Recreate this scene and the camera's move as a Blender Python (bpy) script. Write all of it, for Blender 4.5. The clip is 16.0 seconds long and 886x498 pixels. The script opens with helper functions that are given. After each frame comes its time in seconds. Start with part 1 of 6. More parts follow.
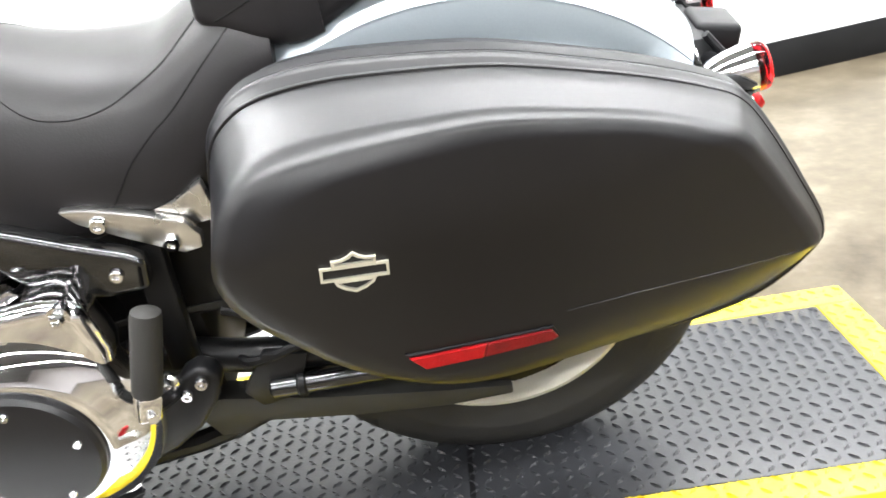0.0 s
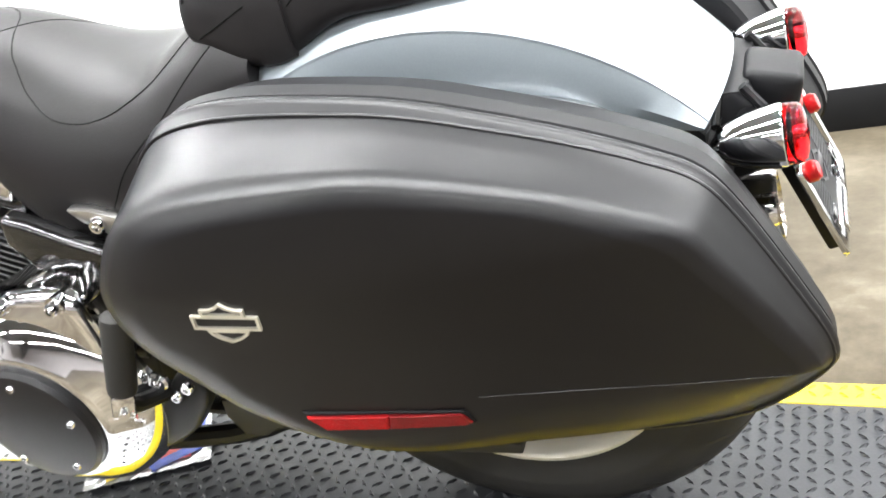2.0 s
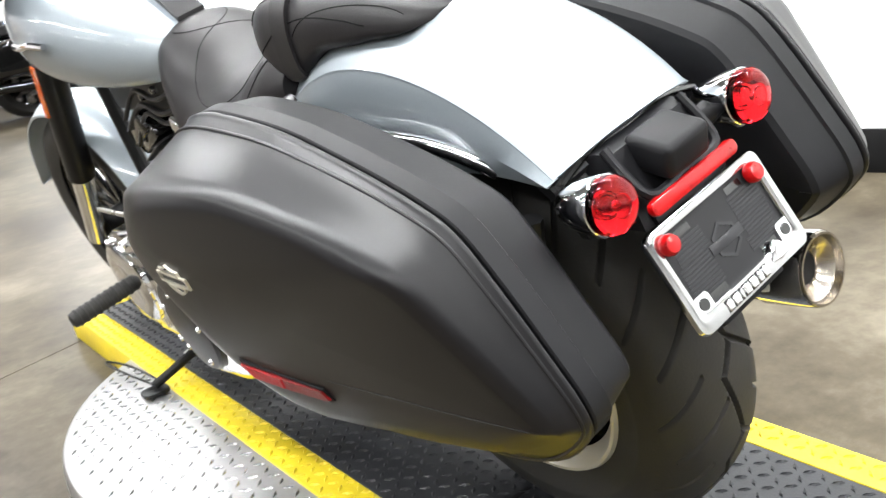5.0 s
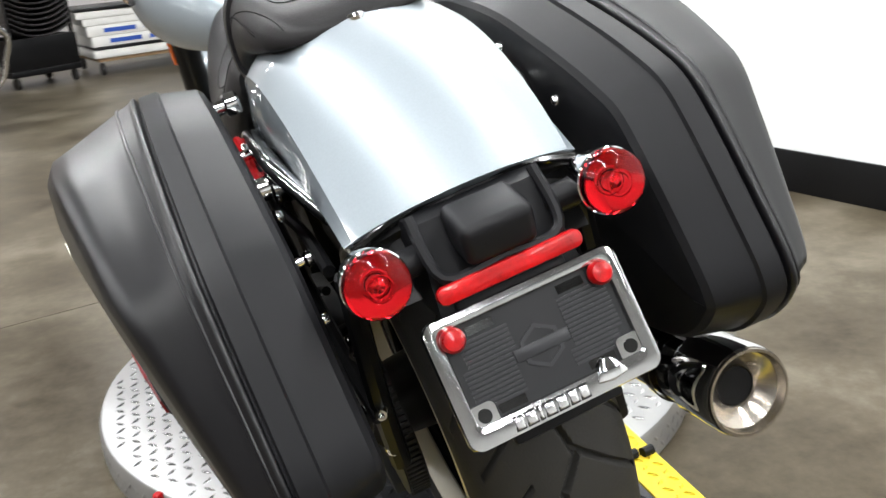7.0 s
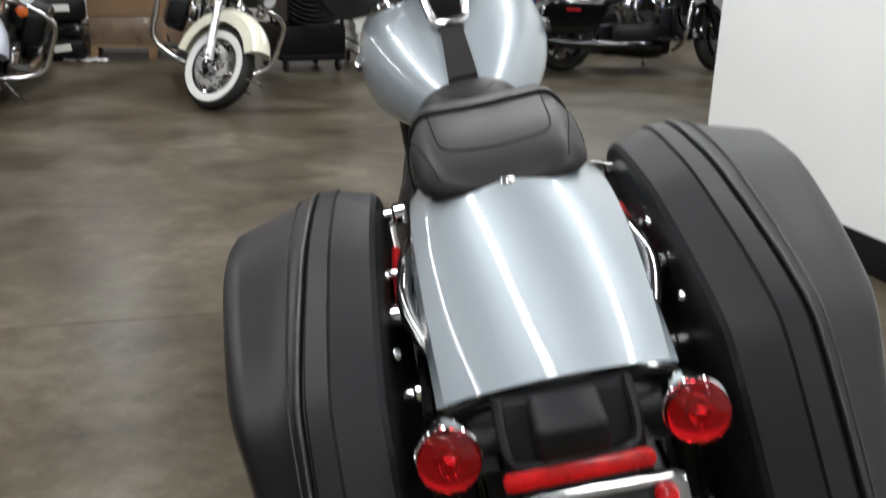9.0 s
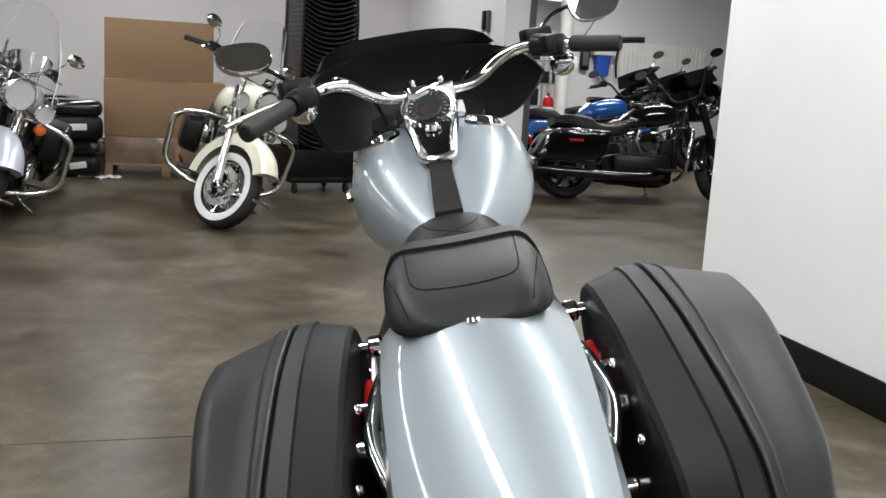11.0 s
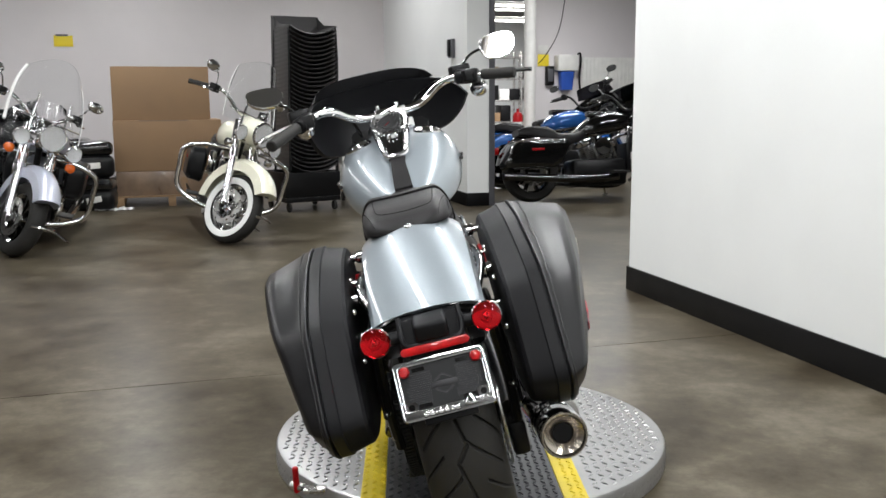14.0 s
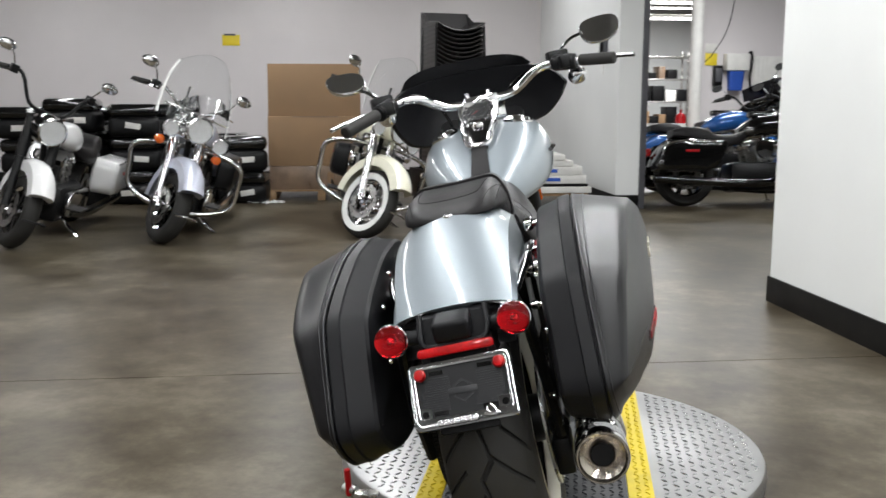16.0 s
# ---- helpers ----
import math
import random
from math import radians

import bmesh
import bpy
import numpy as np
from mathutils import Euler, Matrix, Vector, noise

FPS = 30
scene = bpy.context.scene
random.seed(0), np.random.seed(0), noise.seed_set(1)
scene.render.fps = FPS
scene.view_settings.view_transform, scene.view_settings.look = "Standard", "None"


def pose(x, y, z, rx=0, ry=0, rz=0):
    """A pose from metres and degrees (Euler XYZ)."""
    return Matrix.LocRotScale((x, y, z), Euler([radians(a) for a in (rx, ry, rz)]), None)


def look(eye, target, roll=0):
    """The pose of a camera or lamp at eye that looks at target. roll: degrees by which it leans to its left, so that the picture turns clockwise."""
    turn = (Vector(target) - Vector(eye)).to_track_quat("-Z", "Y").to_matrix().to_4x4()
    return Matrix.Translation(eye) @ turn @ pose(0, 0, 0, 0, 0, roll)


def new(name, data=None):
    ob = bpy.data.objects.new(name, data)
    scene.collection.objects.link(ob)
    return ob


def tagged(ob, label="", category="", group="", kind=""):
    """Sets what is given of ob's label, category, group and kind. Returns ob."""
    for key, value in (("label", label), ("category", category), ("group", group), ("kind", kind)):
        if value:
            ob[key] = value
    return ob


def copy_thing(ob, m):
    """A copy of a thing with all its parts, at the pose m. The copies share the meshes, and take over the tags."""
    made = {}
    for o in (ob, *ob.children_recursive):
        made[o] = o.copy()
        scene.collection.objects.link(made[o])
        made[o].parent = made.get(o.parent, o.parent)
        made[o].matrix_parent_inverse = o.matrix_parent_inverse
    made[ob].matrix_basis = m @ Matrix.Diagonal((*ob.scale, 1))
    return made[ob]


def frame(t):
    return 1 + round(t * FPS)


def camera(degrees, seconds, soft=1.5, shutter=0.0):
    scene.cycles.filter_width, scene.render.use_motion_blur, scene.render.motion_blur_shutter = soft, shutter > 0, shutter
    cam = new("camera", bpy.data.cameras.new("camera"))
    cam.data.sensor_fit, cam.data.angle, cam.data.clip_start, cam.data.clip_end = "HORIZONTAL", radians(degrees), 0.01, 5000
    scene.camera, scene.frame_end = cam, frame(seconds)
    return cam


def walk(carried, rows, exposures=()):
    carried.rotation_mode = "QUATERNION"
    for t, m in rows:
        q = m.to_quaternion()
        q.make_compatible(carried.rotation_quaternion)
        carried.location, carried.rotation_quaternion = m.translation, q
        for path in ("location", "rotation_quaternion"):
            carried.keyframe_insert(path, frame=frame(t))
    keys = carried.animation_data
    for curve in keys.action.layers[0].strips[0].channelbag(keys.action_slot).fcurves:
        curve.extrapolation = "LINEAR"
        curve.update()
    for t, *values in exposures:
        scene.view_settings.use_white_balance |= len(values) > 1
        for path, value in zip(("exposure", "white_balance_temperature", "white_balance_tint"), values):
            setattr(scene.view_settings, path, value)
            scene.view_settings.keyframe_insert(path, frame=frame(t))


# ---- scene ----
cam = camera(50.57, 16.0, shutter=0.4)
PATH = [
    (0, (-1.368, -0.086, 0.840), (0.491, 0.049, 0.117), -9.61),
    (0.5, (-1.385, -0.205, 0.844), (0.461, 0.212, 0.197), -10.63),
    (1, (-1.320, -0.281, 0.835), (0.496, 0.310, 0.243), -10.66),
    (1.5, (-1.199, -0.386, 0.843), (0.551, 0.356, 0.219), -9.37),
    (2, (-1.166, -0.468, 0.837), (0.523, 0.349, 0.144), -9.58),
    (2.5, (-1.182, -0.596, 0.844), (0.387, 0.425, 0.142), -9.25),
    (3, (-1.184, -0.724, 0.847), (0.345, 0.374, 0.173), -8.09),
    (3.5, (-1.140, -0.767, 0.841), (0.329, 0.434, 0.209), -8.55),
    (3.7, (-1.091, -0.789, 0.834), (0.341, 0.465, 0.220), -8.83),
    (5.8, (-0.676, -1.147, 0.859), (0.073, 0.594, 0.219), -8.98),
    (6, (-0.618, -1.152, 0.845), (0.089, 0.608, 0.211), -8.13),
    (6.5, (-0.480, -1.129, 0.863), (0.154, 0.648, 0.199), -6.05),
    (7, (-0.382, -1.134, 0.857), (0.089, 0.701, 0.215), -5.31),
    (7.5, (-0.293, -1.168, 0.895), (-0.096, 0.703, 0.218), -4.15),
    (8, (-0.270, -1.189, 0.937), (-0.270, 0.687, 0.244), -0.55),
    (8.5, (-0.250, -1.207, 0.969), (-0.181, 0.669, 0.281), 1.75),
    (9, (-0.272, -1.158, 1.024), (-0.262, 0.746, 0.412), 2.10),
    (9.5, (-0.255, -1.089, 1.069), (-0.304, 0.876, 0.700), 3.76),
    (10, (-0.246, -1.060, 1.066), (-0.293, 0.909, 0.719), 4.39),
    (10.2, (-0.245, -1.044, 1.058), (-0.285, 0.921, 0.691), 4.22),
    (12.3, (-0.165, -1.687, 1.053), (-0.226, 0.279, 0.691), 1.19),
    (12.5, (-0.148, -1.761, 1.061), (-0.239, 0.202, 0.690), 1.01),
    (13, (-0.077, -1.977, 1.056), (-0.207, -0.011, 0.715), 1.93),
    (13.5, (-0.080, -2.118, 1.058), (-0.164, -0.149, 0.721), 0.14),
    (14, (-0.119, -2.221, 1.064), (-0.119, -0.246, 0.745), -0.33),
    (14.5, (-0.122, -2.249, 1.068), (-0.109, -0.270, 0.776), 0.40),
    (15, (-0.070, -2.197, 1.047), (-0.089, -0.219, 0.750), 0.02),
    (15.5, (0.052, -2.105, 1.044), (-0.145, -0.139, 0.730), -0.34),
    (16, (0.138, -2.020, 1.015), (-0.219, -0.077, 0.702), 0.07),
]
walk(cam, [(t, look(e, g, r)) for t, e, g, r in PATH],
     exposures=[(0.0, 1.14), (1.0, 0.92), (1.5, 0.83), (2.5, 0.88), (3.5, 0.73), (3.7, 0.7), (6.0, 0.08), (7.0, -0.25), (8.5, -0.78), (9.5, -1.17), (10.0, -1.05), (12.5, -1.02), (14.0, -0.97), (16.0, -0.98)])

# ---- world and lamps ----
world = bpy.data.worlds.new("world")
scene.world = world
world.use_nodes = True
world.node_tree.nodes["Background"].inputs[0].default_value = (0.75, 0.8, 0.9, 1)
world.node_tree.nodes["Background"].inputs[1].default_value = 0.05

FLOOR = -0.075
ROOM = pose(0, 0, 0, 0, 0, 16.5)
CEIL = 3.35


def room(u, v, z=0.0):
    return ROOM @ Vector((u, v, z))


# ---- materials ----
def mat(name, col, rough=0.5, metal=0.0, var=0.12, scale=6.0, bump=0.0, bscale=120.0, coat=0.0, rvar=0.1, spec=0.5, trans=0.0):
    m = bpy.data.materials.new(name)
    m.use_nodes = True
    nt = m.node_tree
    bs = nt.nodes["Principled BSDF"]
    tc = nt.nodes.new("ShaderNodeTexCoord")
    n1 = nt.nodes.new("ShaderNodeTexNoise")
    n1.inputs["Scale"].default_value, n1.inputs["Detail"].default_value = scale, 6
    n2 = nt.nodes.new("ShaderNodeTexNoise")
    n2.inputs["Scale"].default_value, n2.inputs["Detail"].default_value = bscale, 3
    nt.links.new(tc.outputs["Object"], n1.inputs["Vector"])
    nt.links.new(tc.outputs["Object"], n2.inputs["Vector"])
    ramp = nt.nodes.new("ShaderNodeMapRange")
    ramp.inputs["From Min"].default_value, ramp.inputs["From Max"].default_value = 0.3, 0.7
    ramp.inputs["To Min"].default_value, ramp.inputs["To Max"].default_value = 1 - var, 1 + var
    nt.links.new(n1.outputs["Fac"], ramp.inputs["Value"])
    mul = nt.nodes.new("ShaderNodeVectorMath")
    mul.operation = "SCALE"
    mul.inputs[0].default_value = col
    nt.links.new(ramp.outputs["Result"], mul.inputs["Scale"])
    nt.links.new(mul.outputs["Vector"], bs.inputs["Base Color"])
    rr = nt.nodes.new("ShaderNodeMapRange")
    rr.inputs["From Min"].default_value, rr.inputs["From Max"].default_value = 0.3, 0.7
    rr.inputs["To Min"].default_value, rr.inputs["To Max"].default_value = max(0.01, rough * (1 - rvar)), min(1, rough * (1 + rvar))
    nt.links.new(n1.outputs["Fac"], rr.inputs["Value"])
    nt.links.new(rr.outputs["Result"], bs.inputs["Roughness"])
    bs.inputs["Metallic"].default_value = metal
    bs.inputs["Coat Weight"].default_value = coat
    bs.inputs["Coat Roughness"].default_value = 0.04
    bs.inputs["Specular IOR Level"].default_value = spec
    bs.inputs["Transmission Weight"].default_value = trans
    if bump:
        bp = nt.nodes.new("ShaderNodeBump")
        bp.inputs["Strength"].default_value = bump
        bp.inputs["Distance"].default_value = 0.002
        nt.links.new(n2.outputs["Fac"], bp.inputs["Height"])
        nt.links.new(bp.outputs["Normal"], bs.inputs["Normal"])
    return m


def glow(name, col, strength):
    m = bpy.data.materials.new(name)
    m.use_nodes = True
    bs = m.node_tree.nodes["Principled BSDF"]
    bs.inputs["Base Color"].default_value = (*col, 1)
    bs.inputs["Emission Color"].default_value = (*col, 1)
    bs.inputs["Emission Strength"].default_value = strength
    return m


def concrete():
    m = mat("polished_concrete", (0.16, 0.135, 0.105), 0.3, var=0.0, scale=1.2)
    nt = m.node_tree
    bs = nt.nodes["Principled BSDF"]
    tc = nt.nodes["Texture Coordinate"]
    big = nt.nodes.new("ShaderNodeTexNoise")
    big.inputs["Scale"].default_value, big.inputs["Detail"].default_value = 1.6, 8
    big.inputs["Roughness"].default_value, big.inputs["Distortion"].default_value = 0.6, 0.15
    fine = nt.nodes.new("ShaderNodeTexNoise")
    fine.inputs["Scale"].default_value, fine.inputs["Detail"].default_value = 7, 8
    fine.inputs["Roughness"].default_value = 0.7
    nt.links.new(tc.outputs["Object"], big.inputs["Vector"])
    nt.links.new(tc.outputs["Object"], fine.inputs["Vector"])
    mixn = nt.nodes.new("ShaderNodeMath")
    mixn.operation = "MULTIPLY_ADD"
    mixn.inputs[1].default_value = 0.42
    nt.links.new(fine.outputs["Fac"], mixn.inputs[0])
    sc = nt.nodes.new("ShaderNodeMath")
    sc.operation = "MULTIPLY"
    sc.inputs[1].default_value = 0.6
    nt.links.new(big.outputs["Fac"], sc.inputs[0])
    nt.links.new(sc.outputs[0], mixn.inputs[2])
    cr = nt.nodes.new("ShaderNodeValToRGB")
    el = cr.color_ramp.elements
    el[0].position, el[0].color = 0.39, (0.036, 0.0272, 0.0168, 1)
    el[1].position, el[1].color = 0.64, (0.15, 0.13, 0.097, 1)
    mid = el.new(0.52)
    mid.color = (0.082, 0.068, 0.0465, 1)
    nt.links.new(mixn.outputs[0], cr.inputs["Fac"])
    nt.links.new(cr.outputs["Color"], bs.inputs["Base Color"])
    rr = nt.nodes.new("ShaderNodeMapRange")
    rr.inputs["From Min"].default_value, rr.inputs["From Max"].default_value = 0.35, 0.7
    rr.inputs["To Min"].default_value, rr.inputs["To Max"].default_value = 0.3, 0.37
    nt.links.new(mixn.outputs[0], rr.inputs["Value"])
    nt.links.new(rr.outputs["Result"], bs.inputs["Roughness"])
    bs.inputs["Specular IOR Level"].default_value = 0.11
    return m


M_FLOOR = concrete()
M_WALL = mat("painted_wall", (0.78, 0.79, 0.78), 0.6, var=0.03, scale=1.5, bump=0.15, bscale=60)
M_WALL2 = mat("grey_wall", (0.68, 0.645, 0.65), 0.6, var=0.04, scale=1.2, bump=0.15, bscale=60)
M_BASE = mat("black_rubber_skirting", (0.005, 0.005, 0.0055), 0.45, spec=0.2, var=0.25, scale=4)
M_CEIL = mat("ceiling_grey", (0.16, 0.16, 0.16), 0.8, var=0.03)
M_JAMB = mat("grey_metal_jamb", (0.09, 0.09, 0.1), 0.4, var=0.1)
M_BAG = mat("satin_black_plastic", (0.0048, 0.0046, 0.0056), 0.35, spec=0.4, var=0.05, scale=3, bump=0.06, bscale=900)
M_BAG2 = mat("dull_black_plastic", (0.0075, 0.0075, 0.0085), 0.46, spec=0.17, var=0.06, scale=5, bump=0.05, bscale=700)
M_LEATHER = mat("black_vinyl", (0.0135, 0.0125, 0.013), 0.42, spec=0.17, var=0.1, scale=7, bump=0.12, bscale=420)
M_STITCH = mat("black_thread", (0.006, 0.006, 0.006), 0.8, spec=0.1)
M_PAINT = mat("silver_metallic_paint", (0.27, 0.305, 0.33), 0.4, metal=0.42, var=0.03, scale=400, coat=0.8, rvar=0.05)
M_CHROME = mat("chrome", (0.82, 0.82, 0.83), 0.06, metal=1.0, var=0.02, rvar=0.3)
M_TRIM = mat("soft_chrome", (0.8, 0.8, 0.81), 0.17, metal=1.0, var=0.03, rvar=0.2)
M_PFRAME = mat("worn_chrome", (0.5, 0.5, 0.5), 0.12, metal=1.0, var=0.12, scale=30, bump=0.06, bscale=60)
M_TIP = mat("heat_stained_steel", (0.42, 0.38, 0.33), 0.26, metal=1.0, var=0.2, scale=25)
M_STEEL = mat("brushed_steel", (0.55, 0.54, 0.52), 0.28, metal=1.0, var=0.08, scale=20)
M_BLACK = mat("gloss_black", (0.004, 0.004, 0.004), 0.12, var=0.1, coat=0.6)
M_SATIN = mat("satin_black_metal", (0.006, 0.006, 0.0065), 0.36, spec=0.22, var=0.15, scale=15)
M_GUARD = mat("dull_grey_plastic", (0.03, 0.03, 0.028), 0.5, spec=0.3, var=0.12, scale=12)
M_FIN = mat("machined_fin_edge", (0.1, 0.1, 0.1), 0.35, metal=0.9, var=0.1)
M_TYRE = mat("tyre_rubber", (0.024, 0.023, 0.0215), 0.6, spec=0.25, var=0.2, scale=9, bump=0.2, bscale=300)
M_TYREB = mat("tyre_lettering", (0.05, 0.05, 0.05), 0.6)
M_RIM = mat("machined_rim", (0.66, 0.63, 0.54), 0.36, metal=0.5, var=0.05)
M_RED = mat("red_lens", (0.38, 0.0015, 0.003), 0.3, var=0.45, scale=70, bump=0.12, bscale=160, coat=0.5, spec=0.2)
M_REDR = mat("red_reflector", (0.36, 0.003, 0.006), 0.4, spec=0.25, var=0.2, scale=60, bump=0.5, bscale=350, coat=0.1)
M_REDR2 = mat("dark_red_reflector", (0.17, 0.002, 0.004), 0.34, spec=0.25, var=0.2, scale=60, bump=0.4, bscale=350, coat=0.2)
M_ORANGE = mat("amber_lens", (0.75, 0.13, 0.01), 0.15, var=0.15, scale=60, coat=1.0)
M_PLATE = mat("black_plate", (0.012, 0.012, 0.013), 0.5, spec=0.25, var=0.1)
M_PLATE2 = mat("plate_print", (0.022, 0.022, 0.024), 0.35, spec=0.3, var=0.1)
M_LUG = mat("black_tread_rubber", (0.022, 0.023, 0.026), 0.42, spec=0.4, var=0.25, scale=8, bump=0.2, bscale=200)
M_YEL = mat("yellow_safety_paint", (0.64, 0.49, 0.012), 0.5, var=0.16, scale=9, bump=0.2, bscale=150)
M_DPLATE = mat("diamond_plate_steel", (0.4, 0.4, 0.4), 0.35, metal=0.8, var=0.12, scale=7, bump=0.05, bscale=250)
M_DLUG = mat("worn_bright_steel", (0.6, 0.6, 0.6), 0.2, metal=0.9, var=0.1, scale=30)
M_CARD = mat("cardboard", (0.28, 0.175, 0.095), 0.75, var=0.07, scale=3, bump=0.15, bscale=90)
M_CARD2 = mat("wrapped_cardboard", (0.22, 0.15, 0.1), 0.3, var=0.3, scale=5, bump=0.5, bscale=25, coat=0.5)
M_WOOD = mat("pallet_wood", (0.3, 0.19, 0.1), 0.7, var=0.2, scale=12)
M_CHAIR = mat("dark_grey_chair_plastic", (0.034, 0.032, 0.032), 0.45, var=0.08)
M_CREAM = mat("cream_paint", (0.78, 0.76, 0.62), 0.25, var=0.02, coat=1.0)
M_WHITEP = mat("white_paint", (0.8, 0.8, 0.8), 0.25, var=0.02, coat=1.0)
M_SILV = mat("light_silver_paint", (0.55, 0.58, 0.68), 0.3, metal=0.4, var=0.02, coat=1.0)
M_BLUE = mat("blue_paint", (0.015, 0.09, 0.3), 0.2, metal=0.3, var=0.05, coat=1.0)
M_WW = mat("whitewall_and_glare_white", (0.78, 0.78, 0.76), 0.5, var=0.05)
M_REFL = mat("lamp_reflector", (0.82, 0.82, 0.84), 0.22, metal=0.6, var=0.05, scale=40)
M_PLASTW = mat("white_plastic", (0.72, 0.71, 0.68), 0.5, var=0.08)
M_BLUEP = mat("blue_plastic", (0.02, 0.08, 0.4), 0.5)
M_SIGN = mat("yellow_sign", (0.8, 0.62, 0.03), 0.5, var=0.05)
M_DIAL = mat("dial_face", (0.02, 0.02, 0.021), 0.25, coat=0.8)
M_MIRROR = mat("mirror_glass", (0.9, 0.9, 0.9), 0.02, metal=1.0, var=0.0)
M_TAPE = mat("plastic_film", (0.7, 0.7, 0.7), 0.15, var=0.2, scale=20, bump=0.8, bscale=30, coat=0.5)
M_GLOW = glow("fluorescent_tube", (1.0, 0.98, 0.95), 9.0)


def glass(name, col, rough=0.02):
    m = bpy.data.materials.new(name)
    m.use_nodes = True
    nt = m.node_tree
    bs = nt.nodes["Principled BSDF"]
    bs.inputs["Base Color"].default_value = (*col, 1)
    bs.inputs["Roughness"].default_value = rough
    bs.inputs["Transmission Weight"].default_value = 1.0
    bs.inputs["IOR"].default_value = 1.15
    return m


M_GLASS = glass("clear_windshield", (0.95, 0.97, 0.97))
M_REDG = glass("red_glass_lens", (0.9, 0.012, 0.02), 0.06)
M_REDG.node_tree.nodes["Principled BSDF"].inputs["IOR"].default_value = 1.3
M_FILM = glass("clear_film", (0.96, 0.96, 0.97), 0.12)
M_FILM.node_tree.nodes["Principled BSDF"].inputs["IOR"].default_value = 1.25
M_SMOKE = glass("smoked_screen", (0.03, 0.03, 0.035))


# ---- mesh helpers ----
def part(name, bm, material, parent=None, label="", angle=35, kind=""):
    bmesh.ops.recalc_face_normals(bm, faces=bm.faces[:])
    me = bpy.data.meshes.new(name)
    bm.to_mesh(me)
    bm.free()
    return mesh_part(name, me, material, parent, label, angle, kind)


def mesh_part(name, me, material, parent=None, label="", angle=35, kind=""):
    me.materials.append(material)
    me.polygons.foreach_set("use_smooth", [angle > 0] * len(me.polygons))
    if 0 < angle < 180:
        me.set_sharp_from_angle(angle=radians(angle))
    ob = new(name, me)
    if parent is not None:
        ob.parent = parent
    if label or kind:
        tagged(ob, label, kind=kind)
    return ob


def thing(name, m, label, category, group="", kind=""):
    e = new(name)
    e.empty_display_size = 0.1
    e.matrix_basis = m
    return tagged(e, label, category, group, kind)


def move(bm, m):
    bmesh.ops.transform(bm, matrix=m, verts=bm.verts[:])
    return bm


def join(*bms):
    out = bms[0]
    for b in bms[1:]:
        me = bpy.data.meshes.new("tmp")
        b.to_mesh(me)
        b.free()
        out.from_mesh(me)
        bpy.data.meshes.remove(me)
    return out


def rbox(lo, hi, bevel=0.004, seg=2):
    bm = bmesh.new()
    bmesh.ops.create_cube(bm, size=1)
    for v in bm.verts:
        v.co = Vector([(lo[i] + hi[i]) / 2 + v.co[i] * (hi[i] - lo[i]) for i in range(3)])
    if bevel:
        bmesh.ops.bevel(bm, geom=bm.edges[:], offset=bevel, segments=seg, profile=0.5, affect="EDGES", clamp_overlap=True)
    return bm


def loft(rings, cap=True, closed=True):
    bm = bmesh.new()
    vs = [[bm.verts.new(p) for p in r] for r in rings]
    n = len(rings[0])
    for a, b in zip(vs, vs[1:]):
        for i in range(n if closed else n - 1):
            j = (i + 1) % n
            bm.faces.new((a[i], a[j], b[j], b[i]))
    if cap and closed:
        for r in (vs[0], vs[-1]):
            c = bm.verts.new(sum((v.co for v in r), Vector()) / n)
            for i in range(n):
                bm.faces.new((r[i], r[(i + 1) % n], c))
    return bm


def smooth_path(pts, k=6, closed=False):
    pts = [Vector(p) for p in pts]
    n = len(pts)
    out = []
    for i in range(n if closed else n - 1):
        if closed:
            p0, p1, p2, p3 = (pts[(i + d) % n] for d in (-1, 0, 1, 2))
        else:
            p0, p1, p2, p3 = pts[max(i - 1, 0)], pts[i], pts[i + 1], pts[min(i + 2, n - 1)]
        for s in range(k):
            t = s / k
            out.append(0.5 * (2 * p1 + (p2 - p0) * t + (2 * p0 - 5 * p1 + 4 * p2 - p3) * t * t + (3 * p1 - p0 - 3 * p2 + p3) * t ** 3))
    if not closed:
        out.append(pts[-1])
    return out


def tube(pts, r, n=10, k=6, smooth=True):
    path = smooth_path(pts, k) if smooth and len(pts) > 2 else [Vector(p) for p in pts]
    rings = []
    side = None
    for i, p in enumerate(path):
        d = (path[min(i + 1, len(path) - 1)] - path[max(i - 1, 0)]).normalized()
        if side is None:
            side = d.orthogonal().normalized()
        side = (side - d * side.dot(d)).normalized()
        up = d.cross(side)
        rad = r if not isinstance(r, (list, tuple)) else r[0] + (r[1] - r[0]) * i / (len(path) - 1)
        rings.append([p + side * (rad * math.cos(2 * math.pi * j / n)) + up * (rad * math.sin(2 * math.pi * j / n)) for j in range(n)])
    return loft(rings)


def lathe(profile, n=32, axis="z", at=(0, 0, 0), closed=False):
    """Profile of (radius, height) turned about an axis."""
    rings = []
    for r, h in profile:
        ring = []
        for i in range(n):
            a = 2 * math.pi * i / n
            p = (r * math.cos(a), r * math.sin(a), h)
            if axis == "x":
                p = (p[2], p[0], p[1])
            elif axis == "y":
                p = (p[0], p[2], p[1])
            ring.append(Vector(p) + Vector(at))
        rings.append(ring)
    if closed:
        rings.append(rings[0])
        bm = loft(rings, cap=False)
        bmesh.ops.remove_doubles(bm, verts=bm.verts[:], dist=1e-6)
        return bm
    return loft(rings)


